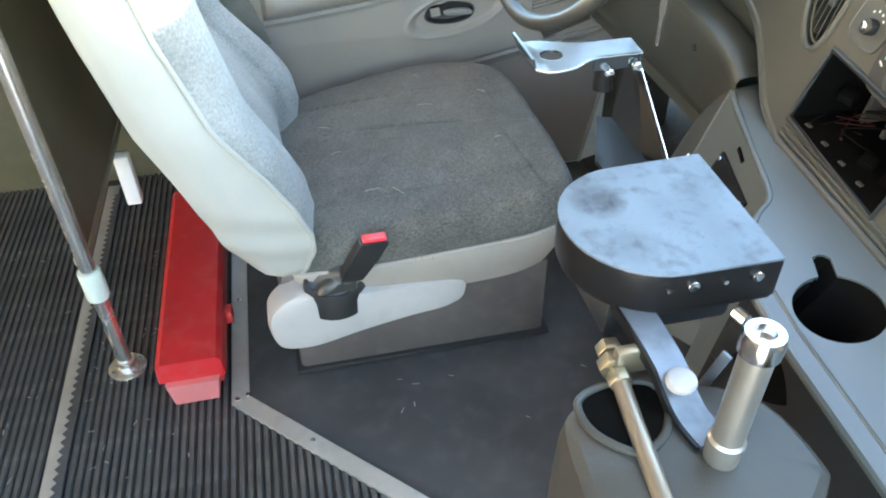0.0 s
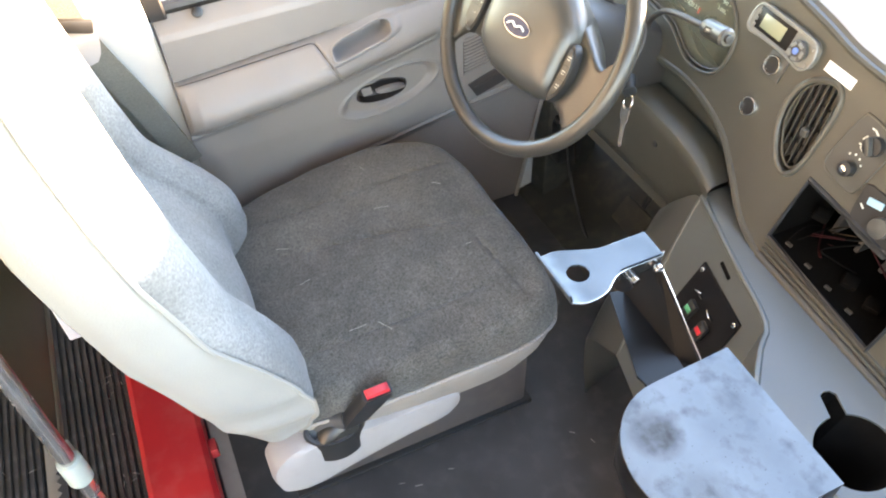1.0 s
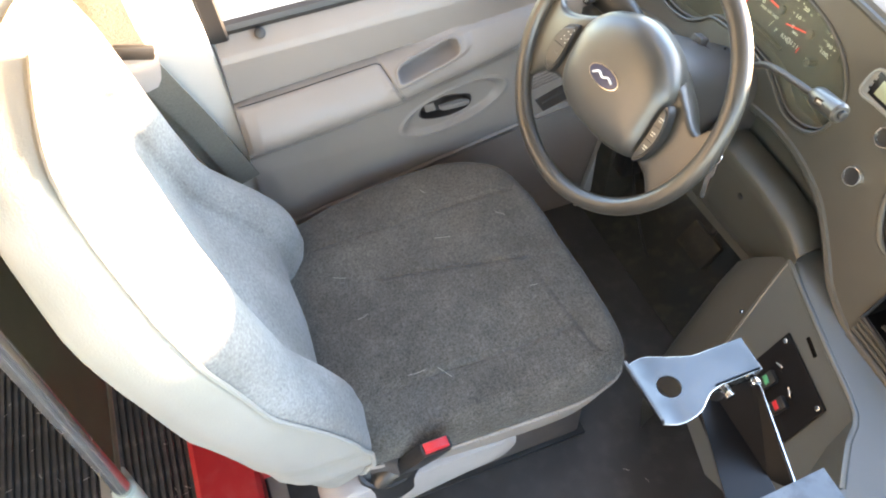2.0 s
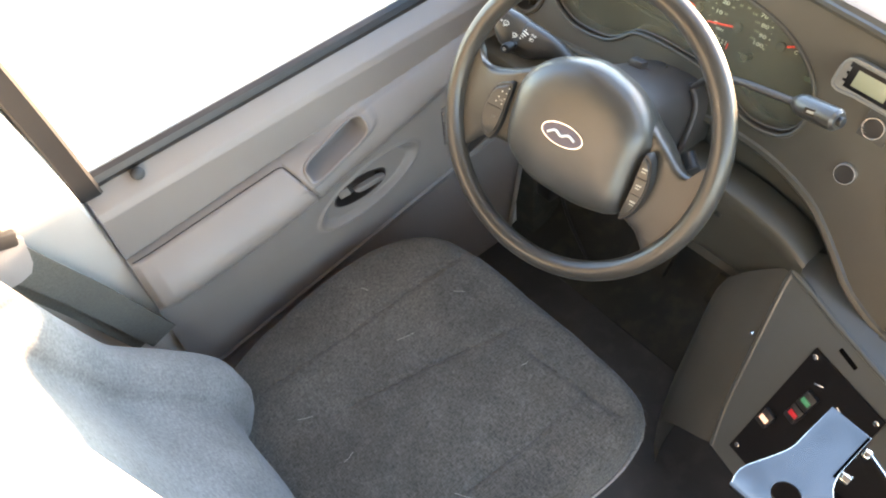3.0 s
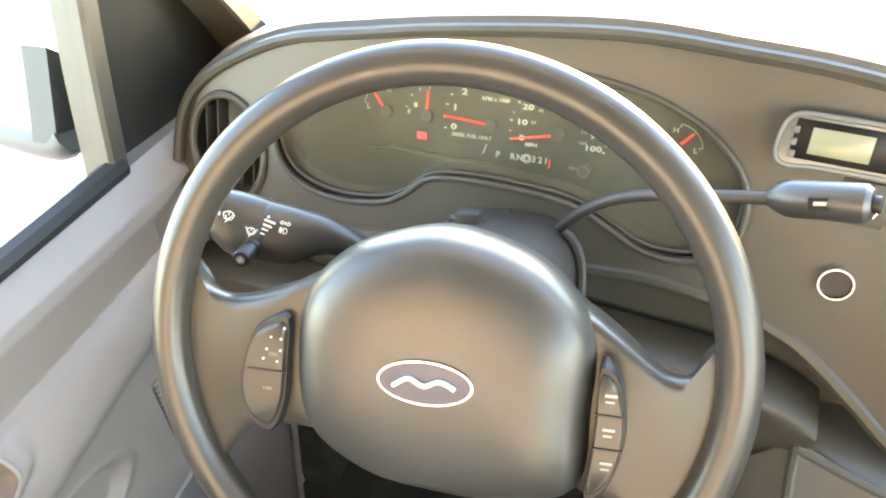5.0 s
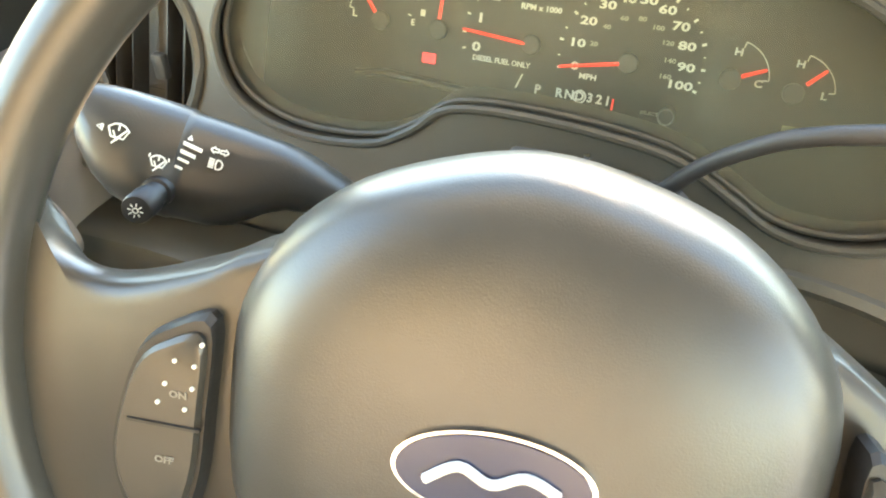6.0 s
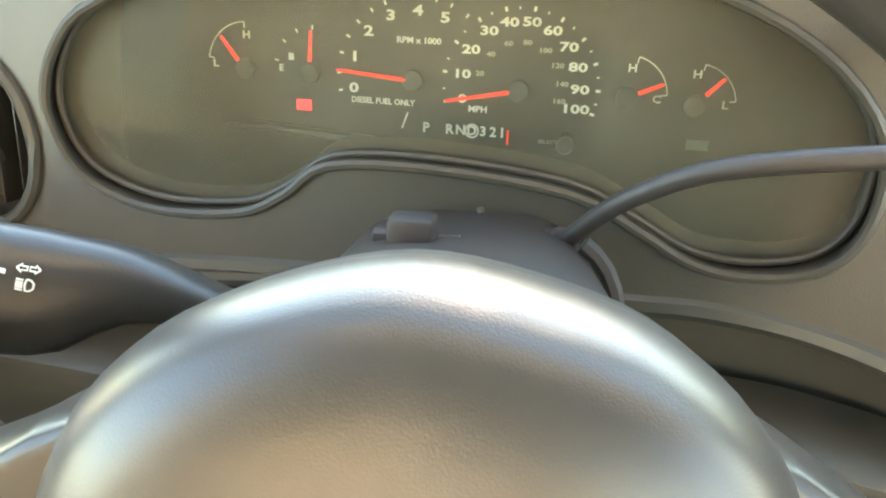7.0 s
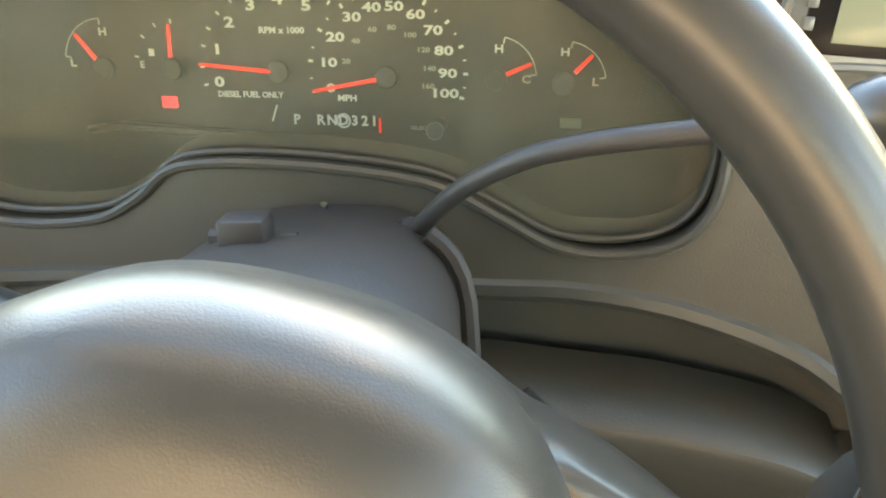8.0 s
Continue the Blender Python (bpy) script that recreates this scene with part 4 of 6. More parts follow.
# ---------------------------------------------------------------- dashboard
def on_dash(u, v, d=0.0):
    """Point of the dash face at x = u, height v, d metres behind it."""
    return Vector((u, 0.385 + 0.30 * (v - 0.815) + d, v))


DN = Vector((0, -1, 0.30)).normalized()


def dash_pose(u, v, out=0.0, turn=0.0):
    return frame_of(on_dash(u, v) + DN * out, (1, 0, 0), DN) @ pose(0, 0, 0, 0, 0, turn)


TOP = smooth([(-0.425, 0.76), (-0.41, 0.815), (-0.372, 0.856), (-0.285, 0.894), (-0.19, 0.908), (-0.086, 0.918), (0.05, 0.924), (0.152, 0.916), (0.217, 0.909), (0.296, 0.894), (0.383, 0.877), (0.6, 0.865), (1.0, 0.86), (1.5, 0.85)], 4, False)
LOW = smooth([(1.5, 0.50), (1.0, 0.47), (0.609, 0.505), (0.471, 0.552), (0.383, 0.580), (0.325, 0.606), (0.285, 0.640), (0.252, 0.668), (0.216, 0.692), (0.157, 0.712), (0.10, 0.720), (0.044, 0.719), (-0.10, 0.718), (-0.25, 0.71), (-0.36, 0.69), (-0.425, 0.69)], 4, False)
CLUSTER = smooth([(-0.298, 0.802), (-0.285, 0.838), (-0.252, 0.864), (-0.165, 0.889), (-0.05, 0.896), (0.058, 0.884), (0.125, 0.858), (0.163, 0.82), (0.167, 0.778), (0.152, 0.753), (0.120, 0.744), (0.087, 0.747), (0.057, 0.762), (0.018, 0.779), (-0.055, 0.786), (-0.118, 0.783), (-0.146, 0.764), (-0.178, 0.750), (-0.238, 0.748), (-0.283, 0.766)], 4)
VENT = smooth([(0.369, 0.821), (0.371, 0.779), (0.366, 0.725), (0.352, 0.703), (0.327, 0.713), (0.302, 0.752), (0.297, 0.790), (0.308, 0.820), (0.330, 0.836), (0.354, 0.839)], 4)
SIDE_VENT = [(-0.357 + 0.046 * math.cos(a), 0.782 + 0.056 * math.sin(a)) for a in (2 * math.pi * k / 32 for k in range(32))]
RADIO = [(0.384, 0.616), (0.391, 0.719), (0.600, 0.698), (0.592, 0.588)]

dash = thing("dashboard", "olive grey moulded dashboard with deep instrument hood", "dashboard", "structure")
part("face", plate([(p[0], p[1]) for p in TOP] + [(p[0], p[1]) for p in LOW], [[(p[0], p[1]) for p in CLUSTER], [(p[0], p[1]) for p in VENT], SIDE_VENT, RADIO], on_dash, 0.018), "dash", dash)
part("top_pad", loft([[on_dash(p[0], p[1]) + Vector((0, a, b)) for p in TOP] for a, b in ((0.0, -0.002), (-0.004, 0.005), (0.004, 0.012), (0.03, 0.014), (0.12, 0.004), (0.42, -0.03))], closed=False), "dash", dash, "sunlit dash top pad")
part("hood_lip", tube([on_dash(p[0], p[1]) + Vector((0, -0.003, 0.002)) for p in TOP], 0.006, 8), "dash", dash)
part("lower_edge", tube([on_dash(p[0], p[1]) + Vector((0, 0.004, 0)) for p in LOW], 0.008, 8), "knee", dash, "rounded lower edge moulding")
part("fascia", plate([(-0.43, 0.745), (0.20, 0.74), (0.26, 0.68), (0.33, 0.60), (0.40, 0.57), (0.40, 0.45), (-0.43, 0.45)], [], lambda u, v, d: Vector((u, 0.372 + 0.12 * (v - 0.6) + d, v)), 0.01), "knee", dash)

KT = [(-0.43, 0.642), (-0.36, 0.645), (-0.27, 0.641), (-0.16, 0.645), (-0.02, 0.662), (0.05, 0.666), (0.10, 0.661), (0.15, 0.657), (0.19, 0.648), (0.22, 0.640), (0.255, 0.622), (0.27, 0.608)]
rings = []
for k in range(41):
    x = -0.43 + 0.690 * k / 40
    zt = interp(KT, x)
    rings.append([Vector((x, y, z)) for y, z in ((0.37, zt), (0.340, zt + 0.001), (0.322, zt), (0.316, zt - 0.003), (0.313, zt - 0.009), (0.3145, zt - 0.03), (0.318, min(0.60, zt - 0.045)), (0.334, 0.515), (0.342, 0.487), (0.350, 0.478), (0.40, 0.474), (0.46, 0.474))])
part("knee_panel", loft(rings, closed=False), "knee", dash, "grey lower knee panel")
rings = []
for k in range(31):
    x = -0.275 + 0.235 * k / 30
    zt = interp([(-0.275, 0.690), (-0.252, 0.702), (-0.20, 0.714), (-0.156, 0.719), (-0.04, 0.722)], x)
    rings.append([Vector((x, y, zt + dz)) for y, dz in ((0.40, 0.004), (0.372, 0.003), (0.358, 0.0), (0.352, -0.003), (0.350, -0.008), (0.352, -0.014), (0.360, -0.018), (0.40, -0.020))])
part("column_ledge", loft(rings), "knee", dash, "rounded ledge beside the column")
part("screw", disc(0.006, 0.004, pose(0.115, 0.317, 0.605, 90), 10, 0.001), "black", dash)

df = thing("defroster_vent", "dark defroster slot along the top of the dashboard", "air vent")
part("slot", box((0.118, 0.034, 0.014), (-0.233, 0.546, 0.911), 0.003, pose(0, 0, 0, -5, -3, 8)), "black", df)
part("lip", box((0.085, 0.008, 0.012), (-0.222, 0.541, 0.9135), 0.002, pose(0, 0, 0, -5, -3, 8)), "dash", df)
part("end_tab", box((0.030, 0.012, 0.008), (-0.158, 0.560, 0.914), 0.002, pose(0, 0, 0, -5, -2, 8)), "dash_dark", df)
part("tail", box((0.045, 0.010, 0.006), (-0.308, 0.532, 0.899), 0.002, pose(0, 0, 0, -5, -6, 10)), "dash_dark", df)

# instrument cluster
clu = thing("instrument_cluster", "dial cluster with red needles behind lens with olive flare veil", "instrument cluster")


def on_dial(u, v, out=0.0):
    """Point of the dial sheet; its right end bends away from the driver."""
    back = 0.35 * max(0.0, u - 0.025)
    return Vector((u + back * (u - 0.034) / 0.47, 0.497 + 0.35 * (v - 0.76) + back, v - 0.48 * back)) + Vector((0, -1, 0.35)).normalized() * out


def dial_pose(u, v, out=0.0008, turn=0.0):
    return frame_of(on_dial(u, v, out), (1, 0, 0), (0, -1, 0.35)) @ pose(0, 0, 0, 0, 0, turn)


FACE_TOP = [(-0.36, 0.80), (-0.28, 0.872), (-0.22, 0.888), (0.06, 0.888), (0.16, 0.880), (0.23, 0.84)]
part("dial_face", grid(60, 12, lambda u, v: on_dial(-0.36 + 0.59 * u, 0.65 + (interp(FACE_TOP, -0.36 + 0.59 * u) - 0.65) * v)), "dial", clu)
part("recess", loft([[on_dash(p[0], p[1], 0.004) for p in CLUSTER], [on_dash(p[0], p[1], 0.03) for p in CLUSTER], [on_dial(-0.06 + (p[0] + 0.06) * 1.16, p[1] - 0.088 * (1 - step(0.798, 0.85, p[1])), 0.0) for p in CLUSTER]], cap0=False, cap1=False), "dash_dark", clu, "dark recess wall")
part("bezel", tube([on_dash(p[0], p[1], -0.001) for p in CLUSTER], 0.0032, 8, True), "dash", clu)
part("bezel_inner", tube([on_dash(p[0] * 0.985 - 0.001, 0.822 + (p[1] - 0.822) * 0.965, 0.008) for p in CLUSTER], 0.0022, 8, True), "dash", clu)
# this lens carries the flare as a painted veil
lens = part("lens", plate([(-0.061 + (p[0] + 0.061) * 0.99, p[1]) for p in CLUSTER], [], lambda u, v, d: on_dash(u, v, 0.013 + d), 0.002), "lens", clu, "clear lens with a painted flare veil")
lens.visible_shadow = False
part("inner_shelf", tube([on_dial(-0.245, 0.734, 0.004), on_dial(-0.22, 0.738, 0.006), on_dial(-0.10, 0.732, 0.006), on_dial(-0.06, 0.728, 0.004)], 0.0035, 8), "dash", clu)


def ticks(cx, cy, ax, ay, angles, length, parent, w=0.0012, name="tick"):
    for a in angles:
        c, s = math.cos(radians(a)), math.sin(radians(a))
        part(name, box((length, w, 0.0004), (0, 0, 0), 0, dial_pose(cx + ax * c, cy + ay * s, 0.0008, a)), "mark", parent)


def arc(cx, cy, r, a0, a1, parent):
    pts = [on_dial(cx + r * math.cos(radians(a0 + (a1 - a0) * k / 14)), cy + r * math.sin(radians(a0 + (a1 - a0) * k / 14)), 0.0008) for k in range(15)]
    part("scale_arc", tube(pts, 0.0004, 5), "mark", parent)


def needle(x0, y0, x1, y1, parent, w=0.0021, bare=0.0):
    """A needle from its hub to its tip; the first part of it may be unpainted."""
    a, b = on_dial(x0 + (x1 - x0) * bare, y0 + (y1 - y0) * bare, 0.006), on_dial(x1, y1, 0.006)
    n = part("needle", tube([a, a + (b - a) * 0.95, b], [w * 0.75, w * 0.6, w * 0.3], 6), "needle", parent, "orange-red needle with added glow")
    part("hub", disc(0.0075, 0.006, dial_pose(x0, y0, 0.004), 20, 0.0015), "dash_dark", n)


SP = {0: 195, 10: 172, 20: 148, 30: 124, 40: 103, 50: 82, 60: 61, 70: 40, 80: 20, 90: 0, 100: -18}
for v, a in SP.items():
    c, s = math.cos(radians(a)), math.sin(radians(a))
    words(str(v), 0.0082, dial_pose(-0.027 + 0.0405 * c, 0.775 + 0.0400 * s), "mark", clu, "numeral", 1.55)
    ticks(-0.027, 0.775, 0.0525, 0.0480, [a], 0.0032, clu, 0.0018)
    if v < 100:
        ticks(-0.027, 0.775, 0.0525, 0.0480, [a - 10], 0.0018, clu, 0.0009)
for v in range(20, 180, 20):
    a = interp(list(SP.items()), v * 0.6214)
    words(str(v), 0.0046, dial_pose(-0.027 + 0.0285 * math.cos(radians(a)), 0.775 + 0.0275 * math.sin(radians(a))), "km", clu, "small_numeral", 1.3)
for v, a in enumerate((192, 164, 138, 114, 90, 66)):
    c, s = math.cos(radians(a)), math.sin(radians(a))
    words(str(v), 0.0095, dial_pose(-0.099 + 0.047 * c, 0.776 + 0.0425 * s), "mark", clu, "numeral", 1.5)
    ticks(-0.099, 0.776, 0.057, 0.051, [a, a - 13], 0.003, clu, 0.0014)
words("RPM x 1000", 0.0058, dial_pose(-0.098, 0.800), "mark", clu, wide=1.1)
words("MPH", 0.0058, dial_pose(-0.055, 0.7585), "mark", clu, wide=1.15)
words("DIESEL FUEL ONLY", 0.0056, dial_pose(-0.1235, 0.7595), "mark", clu, wide=1.0)
for ch, x in (("P", -0.0915), ("R", -0.0745), ("N", -0.0665), ("D", -0.0585), ("3", -0.0505), ("2", -0.0435), ("1", -0.037)):
    words(ch, 0.0095, dial_pose(x, 0.744), "mark", clu, "gear_letter")
part("gear_ring", ring_mesh(0.0040, 0.0052, 0.0006, dial_pose(-0.0585, 0.744), 18), "mark", clu)
part("gear_pointer", box((0.0012, 0.010, 0.001), (0, 0, 0), 0, dial_pose(-0.033, 0.7415, 0.001)), "needle", clu)
part("slash_mark", box((0.0012, 0.012, 0.0004), (0, 0, 0), 0, dial_pose(-0.107, 0.748, 0.001, -20)), "mark", clu)
for gx, gy, r, a0, a1, tx, ty, bare, lab in ((-0.2265, 0.776, 0.0305, 168, 92, -0.2437, 0.7972, 0.25, (("H", -0.226, 0.798), ("L", -0.2516, 0.7779))), (0.0445, 0.7725, 0.0255, 78, 5, 0.067, 0.7822, 0.32, (("H", 0.0462, 0.7903), ("C", 0.0637, 0.7717))), (0.0868, 0.7695, 0.0262, 80, 8, 0.104, 0.7877, 0.40, (("H", 0.0872, 0.7888), ("L", 0.1065, 0.7702)))):
    arc(gx, gy, r, a0, a1, clu)
    ticks(gx, gy, r - 0.002, r - 0.002, (a0, a1), 0.004, clu, 0.0009)
    needle(gx, gy, tx, ty, clu, 0.0021, bare)
    for ch, x, y in lab:
        words(ch, 0.0072, dial_pose(x, y), "mark", clu, wide=1.2)
needle(-0.1765, 0.7755, -0.1748, 0.8035, clu, 0.0021, 0.28)
words("E", 0.0065, dial_pose(-0.200, 0.7775), "mark", clu)
ticks(-0.1755, 0.778, 0.028, 0.027, (170, 140, 115, 90), 0.003, clu, 0.001)
part("fuel_symbol", box((0.004, 0.005, 0.0004), (0, 0, 0), 0, dial_pose(-0.192, 0.7855)), "mark", clu)
needle(-0.101, 0.7748, -0.1563, 0.7791, clu, 0.002, 0.08)
needle(-0.027, 0.7725, -0.0775, 0.7633, clu, 0.002, 0.12)
part("warning_lamp", box((0.0115, 0.0078, 0.0006), (0, 0, 0), 0, dial_pose(-0.1832, 0.7535)), "warn", clu, "lit red warning lamp")
part("select_knob", tube([on_dial(0.008, 0.743, 0.0), on_dial(0.008, 0.743, 0.02)], 0.0055, 16), "dash_dark", clu)
part("knob_ring", ring_mesh(0.0050, 0.0062, 0.002, dial_pose(0.008, 0.743, 0.020)), "silver", clu)
words("SELECT", 0.0034, dial_pose(-0.0052, 0.7405), "km", clu, "small_lettering", 1.2)
part("odometer_window", box((0.022, 0.007, 0.001), (0, 0, 0), 0, dial_pose(0.0895, 0.7438)), "lcd", clu)


# air vents
def slats(outline, n, angle, parent, material="dash"):
    xs, ys = [p[0] for p in outline], [p[1] for p in outline]
    for k in range(1, n):
        x = min(xs) + (max(xs) - min(xs)) * k / n
        cut = []
        for i in range(len(outline)):
            a, b = outline[i - 1], outline[i]
            if (a[0] - x) * (b[0] - x) < 0:
                cut.append(a[1] + (b[1] - a[1]) * (x - a[0]) / (b[0] - a[0]))
        if len(cut) >= 2:
            lo, hi = min(cut) + 0.003, max(cut) - 0.003
            if hi > lo:
                part("slat", box((0.0014, 0.014, hi - lo), on_dash(x, (lo + hi) / 2, 0.012), 0.0005, pose(0, 0, 0, -17, 0, angle)), material, parent)


def air_vent(outline, label, n, angle):
    v = thing("air_vent", label, "air vent")
    part("rim", tube([on_dash(p[0], p[1], -0.001) for p in outline], 0.0045, 8, True), "dash", v)
    part("duct", loft([[on_dash(p[0], p[1], 0.0) for p in outline], [on_dash(p[0], p[1], 0.026) for p in outline]], cap0=False), "dash_dark", v)
    slats([(p[0], p[1]) for p in outline], n, angle, v, "stalk" if n > 5 else "dash")
    return v


v = air_vent(VENT, "teardrop dash vent with dark vertical slats", 7, 12)
part("inner_rim", tube([on_dash(0.336 + (p[0] - 0.336) * 0.86, 0.772 + (p[1] - 0.772) * 0.90, 0.006) for p in VENT], 0.002, 6, True), "dash", v)
part("tab", box((0.012, 0.008, 0.012), on_dash(0.345, 0.765, 0.0), 0.002), "dash_dark", v)
for zz in (0.735, 0.765, 0.795):
    part("vane", box((0.056 if zz > 0.74 else 0.04, 0.006, 0.0012), on_dash(0.336, zz, 0.020), 0, pose(0, 0, 0, 0, 8, 0)), "dash_dark", v)
v = air_vent([Vector((*p, 0)) for p in SIDE_VENT], "round dash end vent with dark slats", 6, -15)
part("tab", box((0.010, 0.008, 0.02), on_dash(-0.345, 0.775, 0.0), 0.002), "dash_dark", v)

# open radio slot with loose wires
rs = thing("radio_slot", "empty radio opening with loose wires inside", "radio slot")
# inside of the opening coloured near black in place of its shade
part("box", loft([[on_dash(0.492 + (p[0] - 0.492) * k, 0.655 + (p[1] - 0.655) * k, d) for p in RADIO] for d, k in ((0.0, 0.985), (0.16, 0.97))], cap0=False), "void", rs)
for k in range(4):
    part("rail", box((0.008, 0.05, 0.075), on_dash(0.425 + 0.045 * k, 0.653, 0.10), 0.002, pose(0, 0, 0, 0, 8, 0)), "shroud", rs, "brown plastic rail deep in the opening")
    part("clip", box((0.010, 0.006, 0.003), on_dash(0.412 + 0.042 * k, 0.617 - 0.005 * k, 0.012), 0.001, pose(0, 0, 0, 0, 8, 10)), "hump", rs, "small brown clip on the lower edge")
part("surround", tube([on_dash(p[0], p[1], -0.001) for p in RADIO], 0.005, 6, True), "black", rs)
random.seed(4)
for k in range(8):
    a = (random.uniform(0.40, 0.58), random.uniform(0.60, 0.70), random.uniform(0.05, 0.12))
    pts = [on_dash(*a)]
    for j in range(3):
        a = (min(max(a[0] + random.uniform(-0.06, 0.06), 0.40), 0.58), min(max(a[1] + random.uniform(-0.03, 0.03), 0.61), 0.69), random.uniform(0.02, 0.10))
        pts.append(on_dash(*a))
    # wires and connectors sunk near black to match the painted shade
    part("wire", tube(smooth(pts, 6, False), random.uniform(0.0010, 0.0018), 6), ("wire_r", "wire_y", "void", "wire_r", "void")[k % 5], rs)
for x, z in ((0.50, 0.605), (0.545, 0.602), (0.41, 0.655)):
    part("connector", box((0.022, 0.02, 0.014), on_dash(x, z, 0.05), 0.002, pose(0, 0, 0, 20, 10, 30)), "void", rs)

# heater controls
hv = thing("heater_controls", "grey heater control panel with chrome capped knob", "control panel")
hp = smooth([(0.394, 0.753), (0.398, 0.790), (0.406, 0.826), (0.416, 0.832), (0.458, 0.825), (0.465, 0.815), (0.456, 0.750), (0.443, 0.737), (0.41, 0.742)], 3)
part("panel", plate(hp, [], lambda u, v, d: on_dash(u, v, d - 0.002), 0.004), "dash_dark", hv)
part("panel_rim", tube([on_dash(p[0], p[1], -0.0015) for p in hp], 0.0018, 6, True), "dash", hv)
k = part("knob", disc(0.0105, 0.014, dash_pose(0.430, 0.763, 0.008), 20, 0.002), "black", hv)
part("cap", disc(0.0055, 0.004, dash_pose(0.430, 0.763, 0.016), 16, 0.0012), "chrome", k)
k = part("knob", disc(0.0135, 0.012, dash_pose(0.443, 0.804, 0.007), 22, 0.002), "black", hv)
part("grip_bar", box((0.006, 0.024, 0.012), (0, 0, 0), 0.0015, dash_pose(0.443, 0.804, 0.016, 35)), "dash_dark", k)
for x, z, w, a in ((0.424, 0.796, 0.004, 0), (0.429, 0.792, 0.008, -30), (0.419, 0.779, 0.003, 70), (0.427, 0.782, 0.003, 90), (0.435, 0.780, 0.003, 110), (0.441, 0.774, 0.003, 140), (0.428, 0.820, 0.004, 0), (0.435, 0.818, 0.009, -30), (0.425, 0.806, 0.008, 60)):
    part("print_bar", box((w, 0.0022, 0.0006), (0, 0, 0), 0, dash_pose(x, z, 0.0024, a)), "mark", hv)
h2 = thing("fan_controls", "dark switch panel with pale blue key", "control panel")
fp = smooth([(0.463, 0.748), (0.470, 0.764), (0.545, 0.754), (0.548, 0.742), (0.540, 0.702), (0.528, 0.698), (0.478, 0.704), (0.467, 0.716)], 3)
part("panel", plate(fp, [], lambda u, v, d: on_dash(u, v, d - 0.003), 0.005), "black", h2)
part("key", box((0.022, 0.010, 0.004), (0, 0, 0), 0.0012, dash_pose(0.488, 0.748, 0.005, 10)), "sky_key", h2, "pale blue key")
part("knob", disc(0.014, 0.012, dash_pose(0.512, 0.728, 0.008), 22, 0.002), "dash_dark", h2)
part("print_bar", box((0.008, 0.0022, 0.0006), (0, 0, 0), 0, dash_pose(0.474, 0.735, 0.0034, -30)), "mark", h2)

# stereo remote, labels, sockets
rm = thing("stereo_remote", "silver rimmed stereo remote with small amber screen", "remote control")
ro = smooth([(-0.066, -0.010), (-0.060, 0.018), (-0.03, 0.022), (0.03, 0.021), (0.060, 0.016), (0.066, -0.012), (0.052, -0.024), (0.02, -0.020), (-0.03, -0.020), (-0.058, -0.022)], 4)
rp = dash_pose(0.243, 0.857, 0.0, -4) @ Matrix.Diagonal((0.95, 0.95, 1, 1))
part("body", plate(ro, [], lambda u, v, d: rp @ Vector((u, v, 0.012 - d)), 0.014), "silver", rm)
part("rim", tube([rp @ Vector((p[0], p[1], 0.012)) for p in ro], 0.0022, 6, True), "silver", rm)
part("window", box((0.076, 0.033, 0.002), (0, 0, 0), 0.0008, rp @ pose(-0.018, 0.001, 0.0118)), "gloss_black", rm)
part("screen", box((0.046, 0.022, 0.002), (0, 0, 0), 0.0005, rp @ pose(-0.020, 0.001, 0.0125)), "lcd", rm, "amber backlit screen")
kn = part("dial_knob", disc(0.0155, 0.008, rp @ pose(0.040, -0.003, 0.016), 24, 0.002), "dash_dark", rm)
part("centre_button", disc(0.005, 0.004, rp @ pose(0.040, -0.003, 0.021), 14, 0.001), "blue", kn)
for a in range(5):
    part("key", box((0.0095, 0.0052, 0.002), (0, 0, 0), 0.0006, rp @ pose(0.040 + 0.0105 * math.cos(a * 1.257), -0.003 + 0.0105 * math.sin(a * 1.257), 0.0205, 0, 0, math.degrees(a * 1.257) + 90)), "silver", kn)
for x, y in ((-0.055, 0.008), (-0.055, -0.002), (-0.054, -0.012), (0.060, -0.014), (0.058, 0.010)):
    part("key", box((0.005, 0.006, 0.002), (0, 0, 0), 0.0006, rp @ pose(x, y, 0.013)), "silver", rm)
lb = thing("label_sticker", "small blank white sticker on the dashboard", "sticker")
part("sheet", box((0.050, 0.015, 0.0008), (0, 0, 0), 0, dash_pose(0.346, 0.851, 0.001, -4)), "white", lb)
for x, z in ((0.248, 0.815), (0.245, 0.749)):
    s = thing("power_socket", "round chrome rimmed power socket in the dashboard", "socket", group="dash sockets")
    if z > 0.8:
        part("bracket", box((0.036, 0.036, 0.003), (0, 0, 0), 0.001, dash_pose(x + 0.002, z, 0.0010, -4)), "dash_dark", s)
    part("rim", ring_mesh(0.0126, 0.0142, 0.008, dash_pose(x, z, 0.004)), "pole", s)
    part("well", disc(0.0125, 0.003, dash_pose(x, z, 0.0022), 20), "black", s)

# ---------------------------------------------------------------- steering wheel and column
WC = Vector((0.002, 0.111, 0.835))
WN, WU = Vector((0.133, -0.8774, 0.4609)), Vector((0.9887, 0.1498, 0))
WM = frame_of(WC, WU, WN)
# the rim lies deeper than the airbag pad
RM = frame_of(Vector((-0.009, 0.1271, 0.8163)), WU, Vector((0.1601, -0.8702, 0.4660)))
RR, RT = 0.1913, 0.0138


